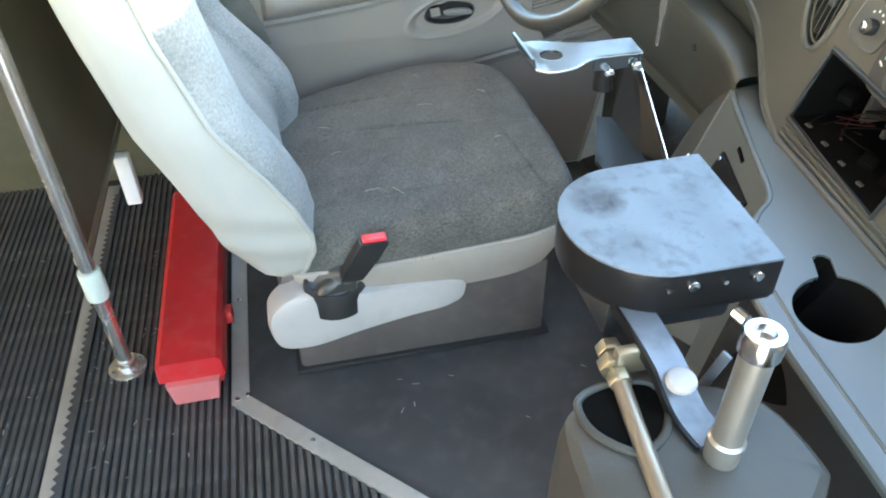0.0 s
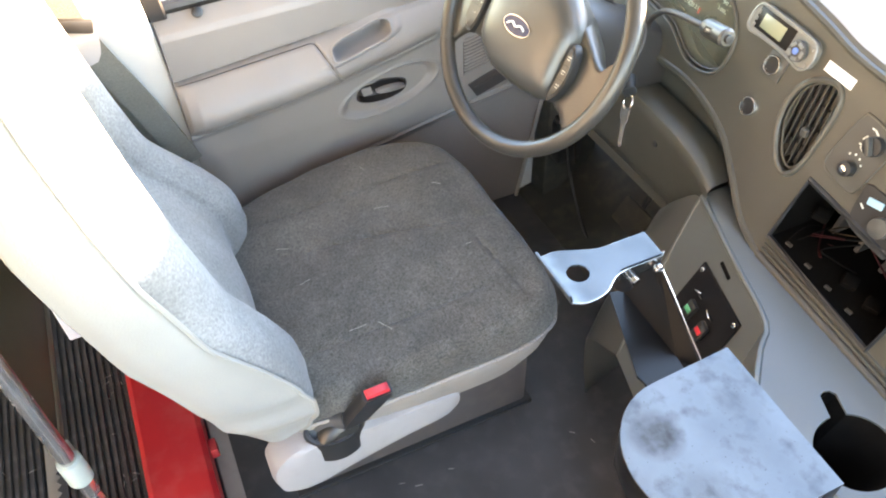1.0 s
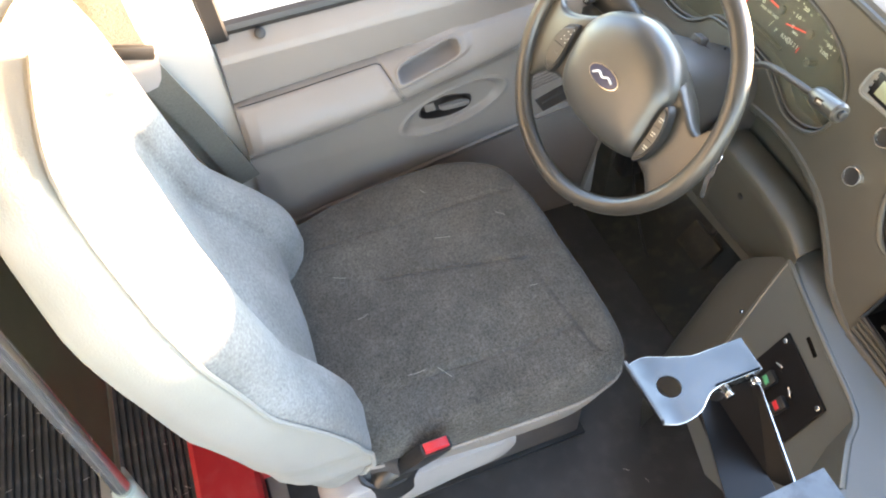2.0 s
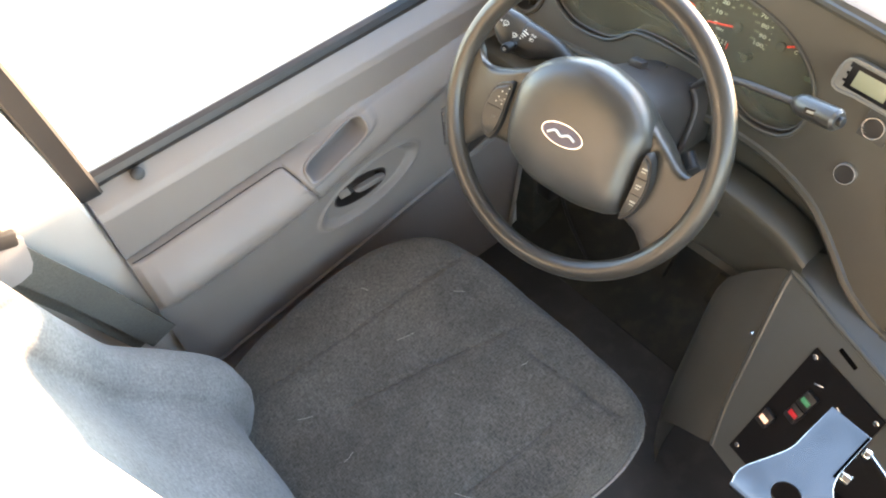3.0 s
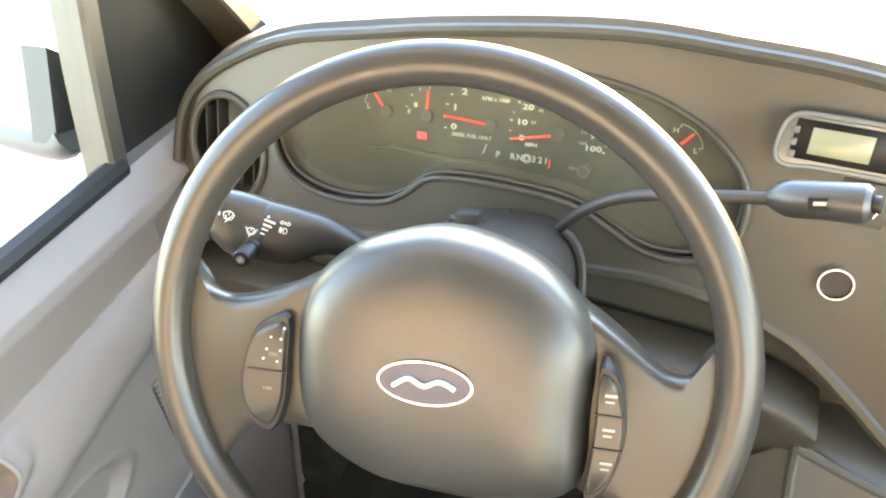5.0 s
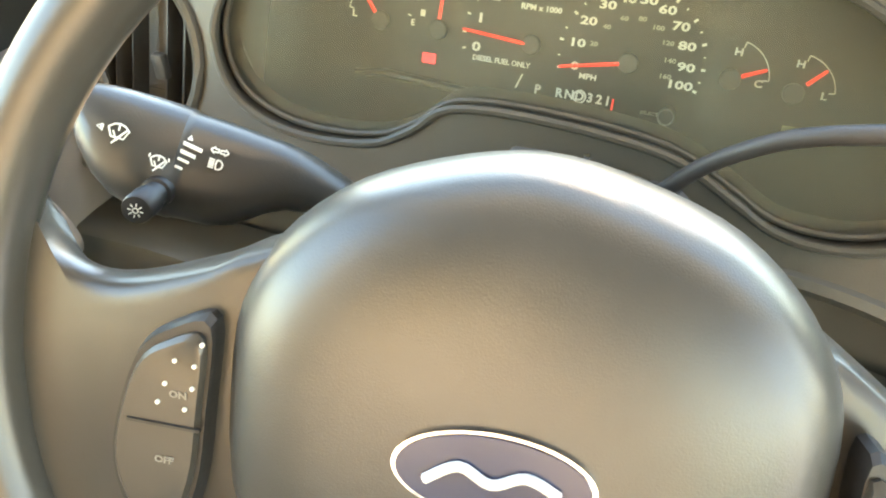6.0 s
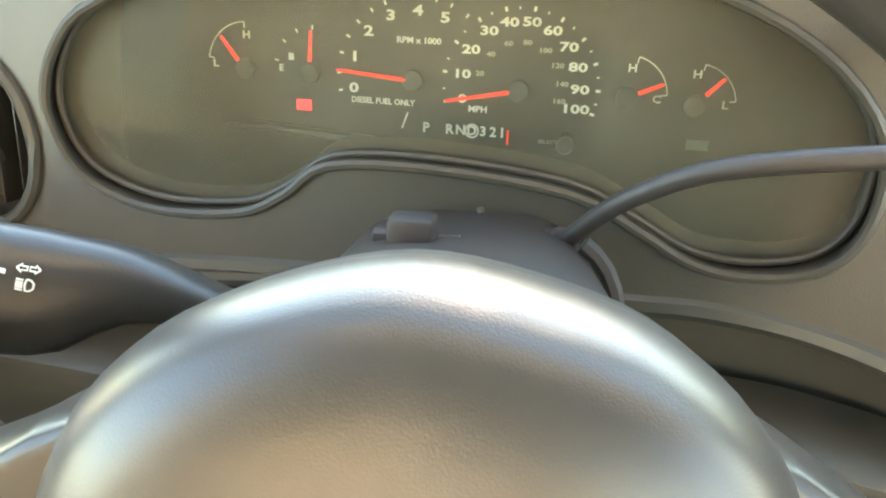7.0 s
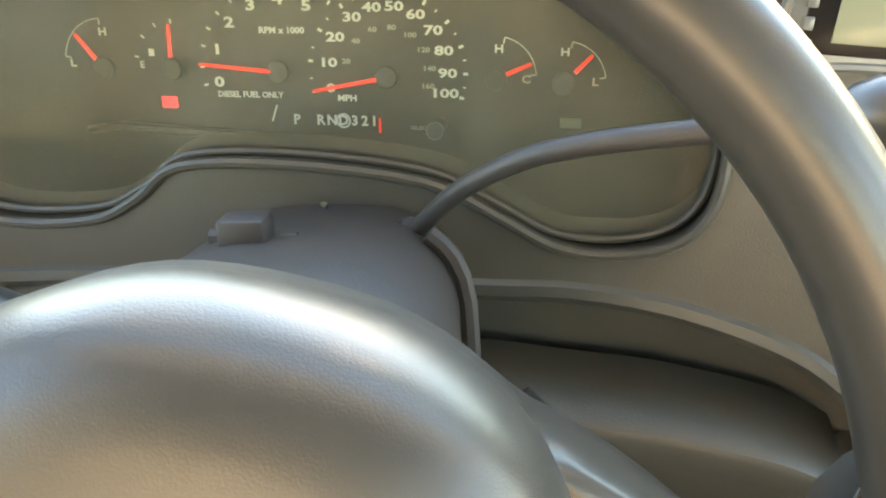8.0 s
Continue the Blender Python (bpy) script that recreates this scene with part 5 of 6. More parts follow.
def pillow(outline, layers, m, dish=0.0):
    cx, cy = sum(p[0] for p in outline) / len(outline), sum(p[1] for p in outline) / len(outline)

    def at(p, k, h):
        x, y = cx + (p[0] - cx) * k, cy + (p[1] - cy) * k
        if not dish:
            return m @ Vector((x, y, h))
        k = step(0.105, 0.178, math.hypot(x, y))
        return (m @ Vector((x, y, h - dish))).lerp(RM @ Vector((x * RR / 0.186, y * RR / 0.186, h * 0.35 - 0.005)), k)

    return loft([[at(p, k, h) for p in outline] for k, h in layers])


sw = thing("steering_wheel", "worn grey-brown four spoke steering wheel with airbag pad", "steering wheel")
rim = bmesh.new()
RV = [[rim.verts.new(RM @ Vector(((RR + RT * math.cos(b)) * math.cos(a), (RR + RT * math.cos(b)) * math.sin(a), RT * math.sin(b)))) for b in (2 * math.pi * j / 20 for j in range(20))] for a in (2 * math.pi * k / 120 for k in range(120))]
for k in range(120):
    for j in range(20):
        rim.faces.new((RV[k][j], RV[(k + 1) % 120][j], RV[(k + 1) % 120][(j + 1) % 20], RV[k][(j + 1) % 20]))
part("rim", rim, "wheel", sw)
part("spoke", pillow(smooth([(-0.06, 0.045), (-0.088, 0.044), (-0.110, 0.034), (-0.140, 0.026), (-0.157, 0.030), (-0.167, 0.042), (-0.174, 0.058), (-0.184, 0.052), (-0.189, 0.02), (-0.186, -0.04), (-0.172, -0.085), (-0.158, -0.108), (-0.149, -0.088), (-0.128, -0.066), (-0.10, -0.068), (-0.06, -0.06)], 4), ((0.80, -0.030), (0.92, -0.025), (0.98, -0.017), (1.0, -0.008), (0.985, 0.000), (0.965, 0.003), (0.94, 0.0055), (0.91, 0.0075), (0.87, 0.009), (0.8, 0.010), (0.7, 0.010), (0.6, 0.010), (0.5, 0.010), (0.35, 0.010), (0.2, 0.010)), WM, 0.024), "wheel", sw)
part("spoke", pillow(smooth([(0.06, 0.046), (0.085, 0.037), (0.112, 0.019), (0.141, 0.002), (0.158, 0.003), (0.169, 0.015), (0.176, 0.032), (0.186, 0.026), (0.189, -0.02), (0.184, -0.06), (0.165, -0.10), (0.146, -0.13), (0.139, -0.112), (0.118, -0.094), (0.09, -0.088), (0.06, -0.07)], 4), ((0.80, -0.030), (0.92, -0.025), (0.98, -0.017), (1.0, -0.008), (0.985, 0.000), (0.965, 0.003), (0.94, 0.0055), (0.91, 0.0075), (0.87, 0.009), (0.8, 0.010), (0.7, 0.010), (0.6, 0.010), (0.5, 0.010), (0.35, 0.010), (0.2, 0.010)), WM, 0.036), "wheel", sw)
PAD = smooth([(-0.003, 0.084), (0.03, 0.078), (0.062, 0.065), (0.086, 0.043), (0.0995, 0.014), (0.099, -0.03), (0.094, -0.085), (0.05, -0.102), (0.0, -0.103), (-0.055, -0.095), (-0.100, -0.062), (-0.106, 0.004), (-0.096, 0.039), (-0.071, 0.064), (-0.038, 0.078)], 4)
pad = part("airbag_pad", pillow(PAD, ((0.88, -0.052), (0.945, -0.050), (0.955, -0.047), (0.95, -0.043), (0.966, -0.037), (0.972, -0.031), (0.969, -0.0255), (0.957, -0.0195), (0.938, -0.0143), (0.912, -0.0095), (0.88, -0.0055), (0.84, -0.0022), (0.79, 0.0005), (0.72, 0.0028), (0.62, 0.0047), (0.45, 0.006), (0.2, 0.007), (0.05, 0.007)), WM), "pad", sw, "grained grey airbag pad")
bd = part("badge", disc(1, 0.005, WM @ pose(-0.005, -0.012, 0.0065) @ Matrix.Diagonal((0.031, 0.0145, 1, 1)), 40), "chrome", pad, "oval chrome rimmed badge")
part("badge_field", disc(1, 0.005, WM @ pose(-0.005, -0.012, 0.0072) @ Matrix.Diagonal((0.0294, 0.0131, 1, 1)), 40), "logo", bd)
part("badge_mark", tube([WM @ Vector((-0.005 + x, -0.012 + y, 0.0108)) for x, y in smooth([(-0.020, -0.003), (-0.010, 0.003), (0.0, -0.001), (0.010, 0.003), (0.020, -0.001)], 5, False)], 0.0016, 6), "white", bd)
for pts, kind in ((((-0.104, 0.014), (-0.117, 0.012), (-0.131, 0.0), (-0.140, -0.034), (-0.134, -0.058), (-0.118, -0.066), (-0.108, -0.045), (-0.105, -0.015)), 0), (((0.101, 0.005), (0.112, -0.003), (0.118, -0.035), (0.111, -0.068), (0.097, -0.082), (0.099, -0.05), (0.100, -0.025)), 1)):
    o = smooth(pts, 4)
    pod = part("switch_pod", pillow(o, ((1.06, -0.022), (1.06, -0.010), (1.0, -0.007), (0.9, -0.007)), WM), "black", sw, "black cruise control switch pod")
    part("key", pillow(o, ((0.90, -0.009), (0.90, -0.0055), (0.84, -0.004)), WM), "wheel", pod)
    if not kind:
        part("gap", box((0.027, 0.0010, 0.002), (0, 0, 0), 0, WM @ pose(-0.1185, -0.0218, -0.0040, 0, 0, 0)), "black", pod)
        words("ON", 0.0034, WM @ pose(-0.1134, -0.0102, -0.0037), "silver", pod, wide=1.2)
        words("OFF", 0.0034, WM @ pose(-0.1182, -0.035, -0.0037), "silver", pod, wide=1.2)
        for x, y in ((-0.1147, 0.0019), (-0.1182, -0.0068), (-0.1208, -0.0138), (-0.105, 0.0089), (-0.1076, 0.001), (-0.1082, -0.007), (-0.1108, -0.0149)):
            part("raised_dot", disc(0.0008, 0.001, WM @ pose(x, y, -0.0037), 8), "mark", pod)
    else:
        for y in (-0.012, -0.034, -0.056):
            part("print_bar", box((0.0075, 0.0018, 0.0006), (0, 0, 0), 0, WM @ pose(0.108, y + 0.002, -0.0037)), "km", pod)
            part("print_bar", box((0.0055, 0.0014, 0.0006), (0, 0, 0), 0, WM @ pose(0.1075, y - 0.002, -0.0037)), "km", pod)
        for y in (-0.023, -0.045):
            part("gap", box((0.018, 0.0012, 0.002), (0, 0, 0), 0, WM @ pose(0.108, y, -0.0040)), "black", pod)

col = thing("steering_column", "dark grey plastic steering column shroud", "steering column")
AX = -WN
ce = []
for s, w, hgt, up in ((0.045, 0.055, 0.050, 0.0), (0.07, 0.066, 0.058, 0.0), (0.12, 0.071, 0.061, -0.002), (0.20, 0.070, 0.062, -0.004), (0.27, 0.070, 0.062, -0.004), (0.33, 0.069, 0.061, -0.004)):
    c = WM @ Vector((0.0, up, -s))
    ce.append([c + WM.to_3x3() @ Vector((w * math.copysign(abs(math.cos(a)) ** 0.6, math.cos(a)), hgt * math.copysign(abs(math.sin(a)) ** 0.6, math.sin(a)), 0)) for a in (2 * math.pi * k / 36 for k in range(36))])
part("shroud", loft(ce), "shroud", col)
part("shroud_collar", tube([ce[3][k % 36].lerp(WM @ Vector((0, 0, -0.20)), -0.07) for k in range(27, 42)], 0.0045, 8), "shroud", col)
part("hazard_switch", box((0.021, 0.018, 0.018), (-0.046, 0.292, 0.806), 0.0025, pose(0, 0, 0, -20, 0, 5)), "shroud", col, "small black hazard switch")
part("switch_axle", tube([(-0.066, 0.298, 0.799), (-0.026, 0.298, 0.799)], 0.004, 8), "shroud", col)
part("screw", disc(0.002, 0.002, pose(-0.021, 0.324, 0.799), 8), "chrome", col)
SA, SB = Vector((-0.142, 0.227, 0.815)), Vector((-0.232, 0.200, 0.846))
SX = (SA - SB).normalized()
SF = Vector((0.39, -0.78, 0.49))
SF = (SF - SX * SF.dot(SX)).normalized()
SE = SF.cross(SX)
# along the stalk: upper and lower edge and half depth
STALK = ((-0.70, 0.009, -0.010, 0.011), (-0.50, 0.0095, -0.0100, 0.0115), (-0.34, 0.0105, -0.0100, 0.012), (-0.20, 0.0120, -0.0105, 0.013), (-0.08, 0.0145, -0.0115, 0.014), (0.03, 0.0165, -0.0140, 0.0155), (0.12, 0.0175, -0.0190, 0.016), (0.24, 0.018, -0.0280, 0.0165), (0.36, 0.0185, -0.0315, 0.017), (0.50, 0.0185, -0.0325, 0.0175), (0.53, 0.0188, -0.0328, 0.0178), (0.545, 0.0198, -0.0335, 0.0188), (0.70, 0.0200, -0.0335, 0.0185), (0.82, 0.0198, -0.0300, 0.018), (0.92, 0.0192, -0.0230, 0.0165), (1.0, 0.0180, -0.0135, 0.014), (1.03, 0.0150, -0.0095, 0.010))


def stalk_at(k):
    cols = [interp([(s[0], s[c]) for s in STALK], k) for c in (1, 2, 3)]
    q = max(0.0, 0.15 - k)
    bow = Vector((0, 0.012, -0.004)) * q + Vector((0, 0, -0.048)) * q * q
    return SA.lerp(SB, k) + bow, cols


def stalk_face(k, up):
    """Pose on the side of the stalk that faces the driver."""
    c, (hi, lo, dp) = stalk_at(k)
    mid, half = (hi + lo) / 2, (hi - lo) / 2
    q = max(-0.98, min(0.98, (up - mid) / half))
    w = (1 - abs(q) ** 2.4) ** (1 / 2.4)
    nrm = (SF * (w ** 1.4 / dp) + SE * (math.copysign(abs(q) ** 1.4, q) / half)).normalized()
    return frame_of(c + SE * up + SF * dp * w + nrm * 0.0003, SX, nrm)


rings = []
for row in STALK:
    c, (hi, lo, dp) = stalk_at(row[0])
    ring = []
    for a in (2 * math.pi * k / 32 for k in range(32)):
        ca, sa = math.cos(a), math.sin(a)
        ring.append(c + SF * dp * math.copysign(abs(ca) ** (2 / 2.4), ca) + SE * ((hi + lo) / 2 + (hi - lo) / 2 * math.copysign(abs(sa) ** (2 / 2.4), sa)))
    rings.append(ring)
st = part("turn_stalk", loft(rings), "stalk", col, "thick black multifunction stalk")


def icon(k, up, lines, size, closed=False):
    m = stalk_face(k, up)
    bm = bmesh.new()
    for line in lines:
        tube([m @ Vector((x * size, y * size, 0.0)) for x, y in line], 0.00042, 5, bm=bm)
    part("stalk_symbol", bm, "mark", st)


FAN = [[(-4, 2), (-2, 3.6), (0, 4.1), (2, 3.6), (4, 2), (2.4, -1.4), (-2.4, -1.4), (-4, 2)], [(-1.5, -4), (0.5, -1), (3, 2.2)], [(-2, 1), (0, -2.5), (2, 1)], [(0, 4), (0, 1.5)]]
icon(0.81, 0.000, FAN, 0.00115)
icon(0.61, -0.0075, FAN + [[(-4.5, 4), (-4.9, 2.4)], [(4.5, 4), (4.9, 2.4)]], 0.00092)
icon(0.895, 0.001, [[(0.8, 1), (-1, 0), (0.8, -1), (0.8, 1)], [(0.3, 0.5), (0.3, -0.5)]], 0.0014)
icon(0.505, 0.0075, [[(-1, -0.8), (0, 1), (1, -0.8), (-1, -0.8)], [(-0.5, -0.4), (0.5, -0.4)]], 0.0010)
for j in range(4):
    for q in (0.0, 0.0005, 0.0010)[:3 if j < 2 else 2]:
        icon(0.485 + 0.012 * j, 0.0045 - 0.0036 * j - q, [[(-1, 0.15), (1, -0.15)]], 0.0044 - 0.0009 * j)
icon(0.365, 0.0055, [[(-4.6, 0), (-2.6, 1.7), (-2.6, 0.8), (-0.5, 0.8), (-0.5, -0.8), (-2.6, -0.8), (-2.6, -1.7), (-4.6, 0)], [(4.6, 0), (2.6, 1.7), (2.6, 0.8), (0.5, 0.8), (0.5, -0.8), (2.6, -0.8), (2.6, -1.7), (4.6, 0)]], 0.00088)
icon(0.365, -0.0005, [[(0, 2.4), (1.8, 2.2), (3, 1), (3, -1), (1.8, -2.2), (0, -2.4), (-0.4, 0), (0, 2.4)]] + [[(-1.2, y), (-4, y + 0.2)] for y in (2.1, 1.0, 0.0, -1.0, -2.1)], 0.00088)
m = stalk_face(0.575, -0.020)
bt = part("stalk_button", loft([[m @ Vector((-0.001 - 0.003 * z / 0.01 + r * math.cos(a), -0.35 * z + r * math.sin(a), z)) for a in (2 * math.pi * k / 20 for k in range(20))] for r, z in ((0.0072, -0.006), (0.0072, 0.001), (0.0058, 0.0015), (0.0058, 0.0055), (0.0070, 0.006), (0.0070, 0.0125), (0.0064, 0.0135), (0.003, 0.0137))]), "black", st, "black headlamp push button")
bm = bmesh.new()
mb = m @ pose(-0.0051, -0.0048, 0.0141)
tube([mb @ Vector((0.0012 * math.cos(a), 0.0012 * math.sin(a), 0)) for a in (2 * math.pi * k / 12 for k in range(12))], 0.0003, 5, True, bm=bm)
for a in (2 * math.pi * k / 8 for k in range(8)):
    tube([mb @ Vector((0.0020 * math.cos(a), 0.0020 * math.sin(a), 0)), mb @ Vector((0.0034 * math.cos(a), 0.0034 * math.sin(a), 0))], 0.0003, 5, bm=bm)
part("button_symbol", bm, "mark", bt)
lv = part("gear_lever", tube(smooth([(0.017, 0.335, 0.774), (0.038, 0.327, 0.804), (0.058, 0.321, 0.823), (0.077, 0.316, 0.836), (0.102, 0.310, 0.8465), (0.136, 0.304, 0.856), (0.19, 0.298, 0.867)], 5, False), 0.0048, 12), "shroud", col, "bent column gear lever")
part("lever_boot", tube([(0.008, 0.338, 0.764), (0.019, 0.334, 0.778)], [0.014, 0.008], 12), "shroud", lv)
part("lever_grip", tube([(0.178, 0.300, 0.865), (0.185, 0.299, 0.867), (0.192, 0.297, 0.869), (0.236, 0.289, 0.878), (0.240, 0.288, 0.879)], [0.006, 0.011, 0.0135, 0.0135, 0.010], 16), "pad", lv, "ribbed grey lever grip")
part("grip_button", disc(0.006, 0.006, frame_of((0.242, 0.2875, 0.8795), (0, 1, 0), (1, -0.17, 0.2)), 12, 0.001), "black", lv)
gl = frame_of(Vector((0.212, 0.2935, 0.873)) + Vector((0.1, -0.90, 0.42)).normalized() * 0.0134, (0.044, -0.008, 0.009), (0.1, -0.90, 0.42))
part("grip_label", box((0.024, 0.008, 0.001), (0, 0, 0), 0, gl), "gloss_black", lv)
part("grip_label_bar", box((0.018, 0.0028, 0.0012), (0, 0, 0), 0, gl), "km", lv)
ig = part("ignition_barrel", tube([(0.070, 0.272, 0.726), (0.089, 0.263, 0.715)], [0.013, 0.011], 16), "black", col)
ky = thing("key_ring", "ignition key with steel ring hanging from the column", "key")
part("split_ring", tube([Vector((0.098, 0.256, 0.70)) + Vector((0.010 * math.cos(a), 0.004 * math.sin(a), 0.012 * math.sin(a))) for a in (2 * math.pi * k / 20 for k in range(20))], 0.0012, 6, True), "chrome", ky)
part("key_blade", loft([[Vector((0.094 + dx * k, 0.256, z)) for dx in (-0.009, 0.009)] + [Vector((0.094 + dx * k, 0.2585, z)) for dx in (0.009, -0.009)] for z, k in ((0.688, 1.2), (0.665, 1.2), (0.655, 0.6), (0.612, 0.5), (0.606, 0.2))]), "pole", ky)
part("key_head", disc(0.012, 0.004, frame_of((0.09, 0.262, 0.715), (0, 0, 1), (0.8, -0.6, 0)), 14, 0.001), "black", ky)

# pedals
for x, y, w, label in ((-0.10, 0.50, 0.10, "black rubber brake pedal"), (0.07, 0.52, 0.06, "black rubber accelerator pedal")):
    p = thing("pedal", label, "pedal")
    part("pad", box((w, 0.02, 0.07), (x, y, 0.17), 0.006, pose(0, 0, 0, -35)), "carpet", p)
    part("arm", tube([(x, y + 0.01, 0.17), (x, y + 0.08, 0.30), (x, y + 0.09, 0.48)], 0.008, 8), "black", p)
cb = thing("cable", "loose dark cable beside the pedals", "cable")
part("lead", tube(smooth([(-0.38, 0.44, 0.62), (-0.365, 0.45, 0.45), (-0.355, 0.46, 0.28), (-0.33, 0.47, 0.14), (-0.25, 0.47, 0.03), (-0.15, 0.45, 0.012)], 5, False), 0.004, 8), "black", cb)
part("lead", tube(smooth([(-0.36, 0.46, 0.5), (-0.352, 0.47, 0.35), (-0.33, 0.48, 0.18)], 5, False), 0.002, 6), "wire_y", cb)
bx = thing("fuse_box", "black junction box with steel catch on the kick panel", "junction box")
part("case", box((0.05, 0.07, 0.12), (-0.396, 0.49, 0.21), 0.008), "black", bx)
part("cover", box((0.044, 0.060, 0.014), (-0.394, 0.49, 0.274), 0.004), "black", bx)
part("catch", box((0.010, 0.016, 0.012), (-0.368, 0.472, 0.268), 0.002), "pole", bx, "small steel catch")

# ---------------------------------------------------------------- console slope beside the driver
SN = Vector((-0.5538, -2.4592, 1)).normalized()
FRONT = [(0.486, 0.2499), (0.515, 0.217), (0.56, 0.174), (0.62, 0.151), (0.70, 0.145), (0.90, 0.145), (1.45, 0.145)]


def on_slope(u, v, d=0.0):
    """The steep switch face of the console, turned a little to the driver."""
    return Vector((u, v, 0.5538 * u + 2.4592 * v - 0.3189)) - SN * d


def on_shelf(u, v, d=0.0):
    """The nearly level strip of the console between the switch face and the dashboard."""
    return Vector((u, v, 0.5663 - 0.08 * u + 0.15 * v - d))


def slope_pose(u, v, out=0.0, turn=0.0):
    return frame_of(on_slope(u, v) + SN * out, (1, 0, 0), SN) @ pose(0, 0, 0, 0, 0, turn)


con = thing("console", "grey plastic engine cover console with cup well", "console", "structure")
CUP = []
for k in range(72):
    a = 2 * math.pi * k / 72
    off = abs(math.remainder(a - 2.85, 2 * math.pi))
    reach = 0.0505
    if off < 0.5:
        s_ = 0.073 * math.sin(off)
        reach = max(reach, 0.073 * math.cos(off) + math.sqrt(max(0.0, 0.0125 ** 2 - s_ * s_)) if s_ < 0.0125 else 0.0)
    CUP.append((0.687 + reach * math.cos(a), 0.2225 + reach * math.sin(a)))
left = smooth([(0.2495, 0.3165), (0.2496, 0.3015), (0.2584, 0.2588), (0.268, 0.2150), (0.284, 0.1786)], 4, False)
crease = smooth([Vector((0.2495, 0.3160, 0)), Vector((0.315, 0.2969, 0)), Vector((0.40, 0.2735, 0)), Vector((0.486, 0.2499, 0)), Vector((0.515, 0.217, 0)), Vector((0.56, 0.174, 0))], 3, False)
edge = [(p[0], p[1]) for p in left] + [(0.40, 0.150), (0.555, 0.150), (0.55, 0.175), (0.51, 0.217), (0.486, 0.2499), (0.315, 0.2969)]
part("switch_face", plate(edge, [], on_slope, 0.006), "console", con)
part("shelf", plate([(0.2495, 0.3160), (0.315, 0.2969)] + FRONT + [(1.45, 0.335), (0.60, 0.325), (0.40, 0.36), (0.30, 0.385), (0.252, 0.36)], [CUP], on_shelf, 0.006), "console", con)
joint = []
for k in range(24):
    u, v = 0.385 + 0.016 * k, 0.31
    for it in range(12):
        v = 0.5 * v + 0.5 * on_dash(u, on_shelf(u, v).z).y
    joint.append(on_shelf(u, v))
part("crease", tube([on_shelf(p.x, p.y, 0.0035) for p in crease], 0.0050, 10), "console", con, "soft crease between the two faces")
part("joint_roll", tube(joint, 0.007, 12), "dash_dark", con, "dark rolled joint against the dashboard")
for up, r in ((0.011, 0.0036), (0.020, 0.0030)):
    part("seal_ridge", tube([p + Vector((0, 0.3 * up - 0.001, up)) for p in joint], r, 10), "dash", con, "moulded ridge along the joint")
part("edge_roll", tube([on_slope(p[0], p[1], 0.006) for p in left], 0.007, 10), "console", con)
part("side", loft([[on_slope(p[0] - 0.003, p[1], 0.006) for p in left]] + [[Vector((p[0] - dx, p[1] + dy, on_slope(p[0], p[1]).z * (1 - f))) for p in left] for dx, dy, f in ((0.03, 0.002, 0.05), (0.065, 0.004, 0.12), (0.092, 0.005, 0.19), (0.104, 0.008, 0.26), (0.108, 0.012, 0.40), (0.108, 0.02, 0.7), (0.10, 0.03, 1.0))], closed=False), "console_side", con, "dark grey console side", 60)
part("front_edge", tube([on_shelf(x, y, 0.007) for x, y in FRONT[2:]], 0.0075, 10), "console", con)
part("front_bead", tube([on_shelf(x, y + 0.019, 0.0012) for x, y in FRONT[3:]], 0.0028, 8), "console", con, "raised bead along the front edge")
part("inner_face", loft([[on_shelf(x, y, 0.004) for x, y in FRONT[:4]], [on_shelf(x - 0.006, y - 0.012, 0.06) for x, y in FRONT[:4]], [Vector((x - 0.02, y - 0.03, 0.30)) for x, y in FRONT[:4]]], closed=False), "console", con)
part("front_face", loft([[on_shelf(x, y, 0.008) + Vector((0, 0.003, 0)) for x, y in FRONT[3:]], [Vector((x, y + 0.05, 0.0)) for x, y in FRONT[3:]]], closed=False), "black", con)
# well walls carry their shade as near-black colour
part("cup_well", loft([[on_shelf(p[0], p[1], 0.003) for p in CUP], [on_shelf(p[0], p[1], 0.003) + Vector((0, -0.027, -0.045)) for p in CUP], [on_shelf(p[0], p[1], 0.003) + Vector((0, -0.052, -0.09)) for p in CUP]], cap0=False), "void", con, "cup well coloured near black for its shade")
# black bar on the face stands for a shaded slot
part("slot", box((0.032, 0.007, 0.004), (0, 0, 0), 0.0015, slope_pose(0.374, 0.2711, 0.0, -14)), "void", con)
part("screw", disc(0.004, 0.004, frame_of((0.2445, 0.268, 0.478), (0, 1, 0), (-0.6, -0.4, 0.7)), 10, 0.001), "chrome", con)
swp = thing("switch_plate", "black switch plate with rocker switches on the console", "switch panel")
SPL = [(0.3336, 0.2722), (0.4561, 0.2418), (0.4441, 0.1573), (0.3079, 0.1864)]
part("plate", plate(SPL, [], lambda u, v, d: on_slope(u, v, d - 0.004), 0.006), "gloss_black", swp)
for x, y in ((0.3412, 0.2671), (0.4491, 0.2404), (0.3191, 0.1899), (0.4355, 0.1639)):
    part("screw", disc(0.0045, 0.004, slope_pose(x, y, 0.006), 12, 0.001), "chrome", swp)
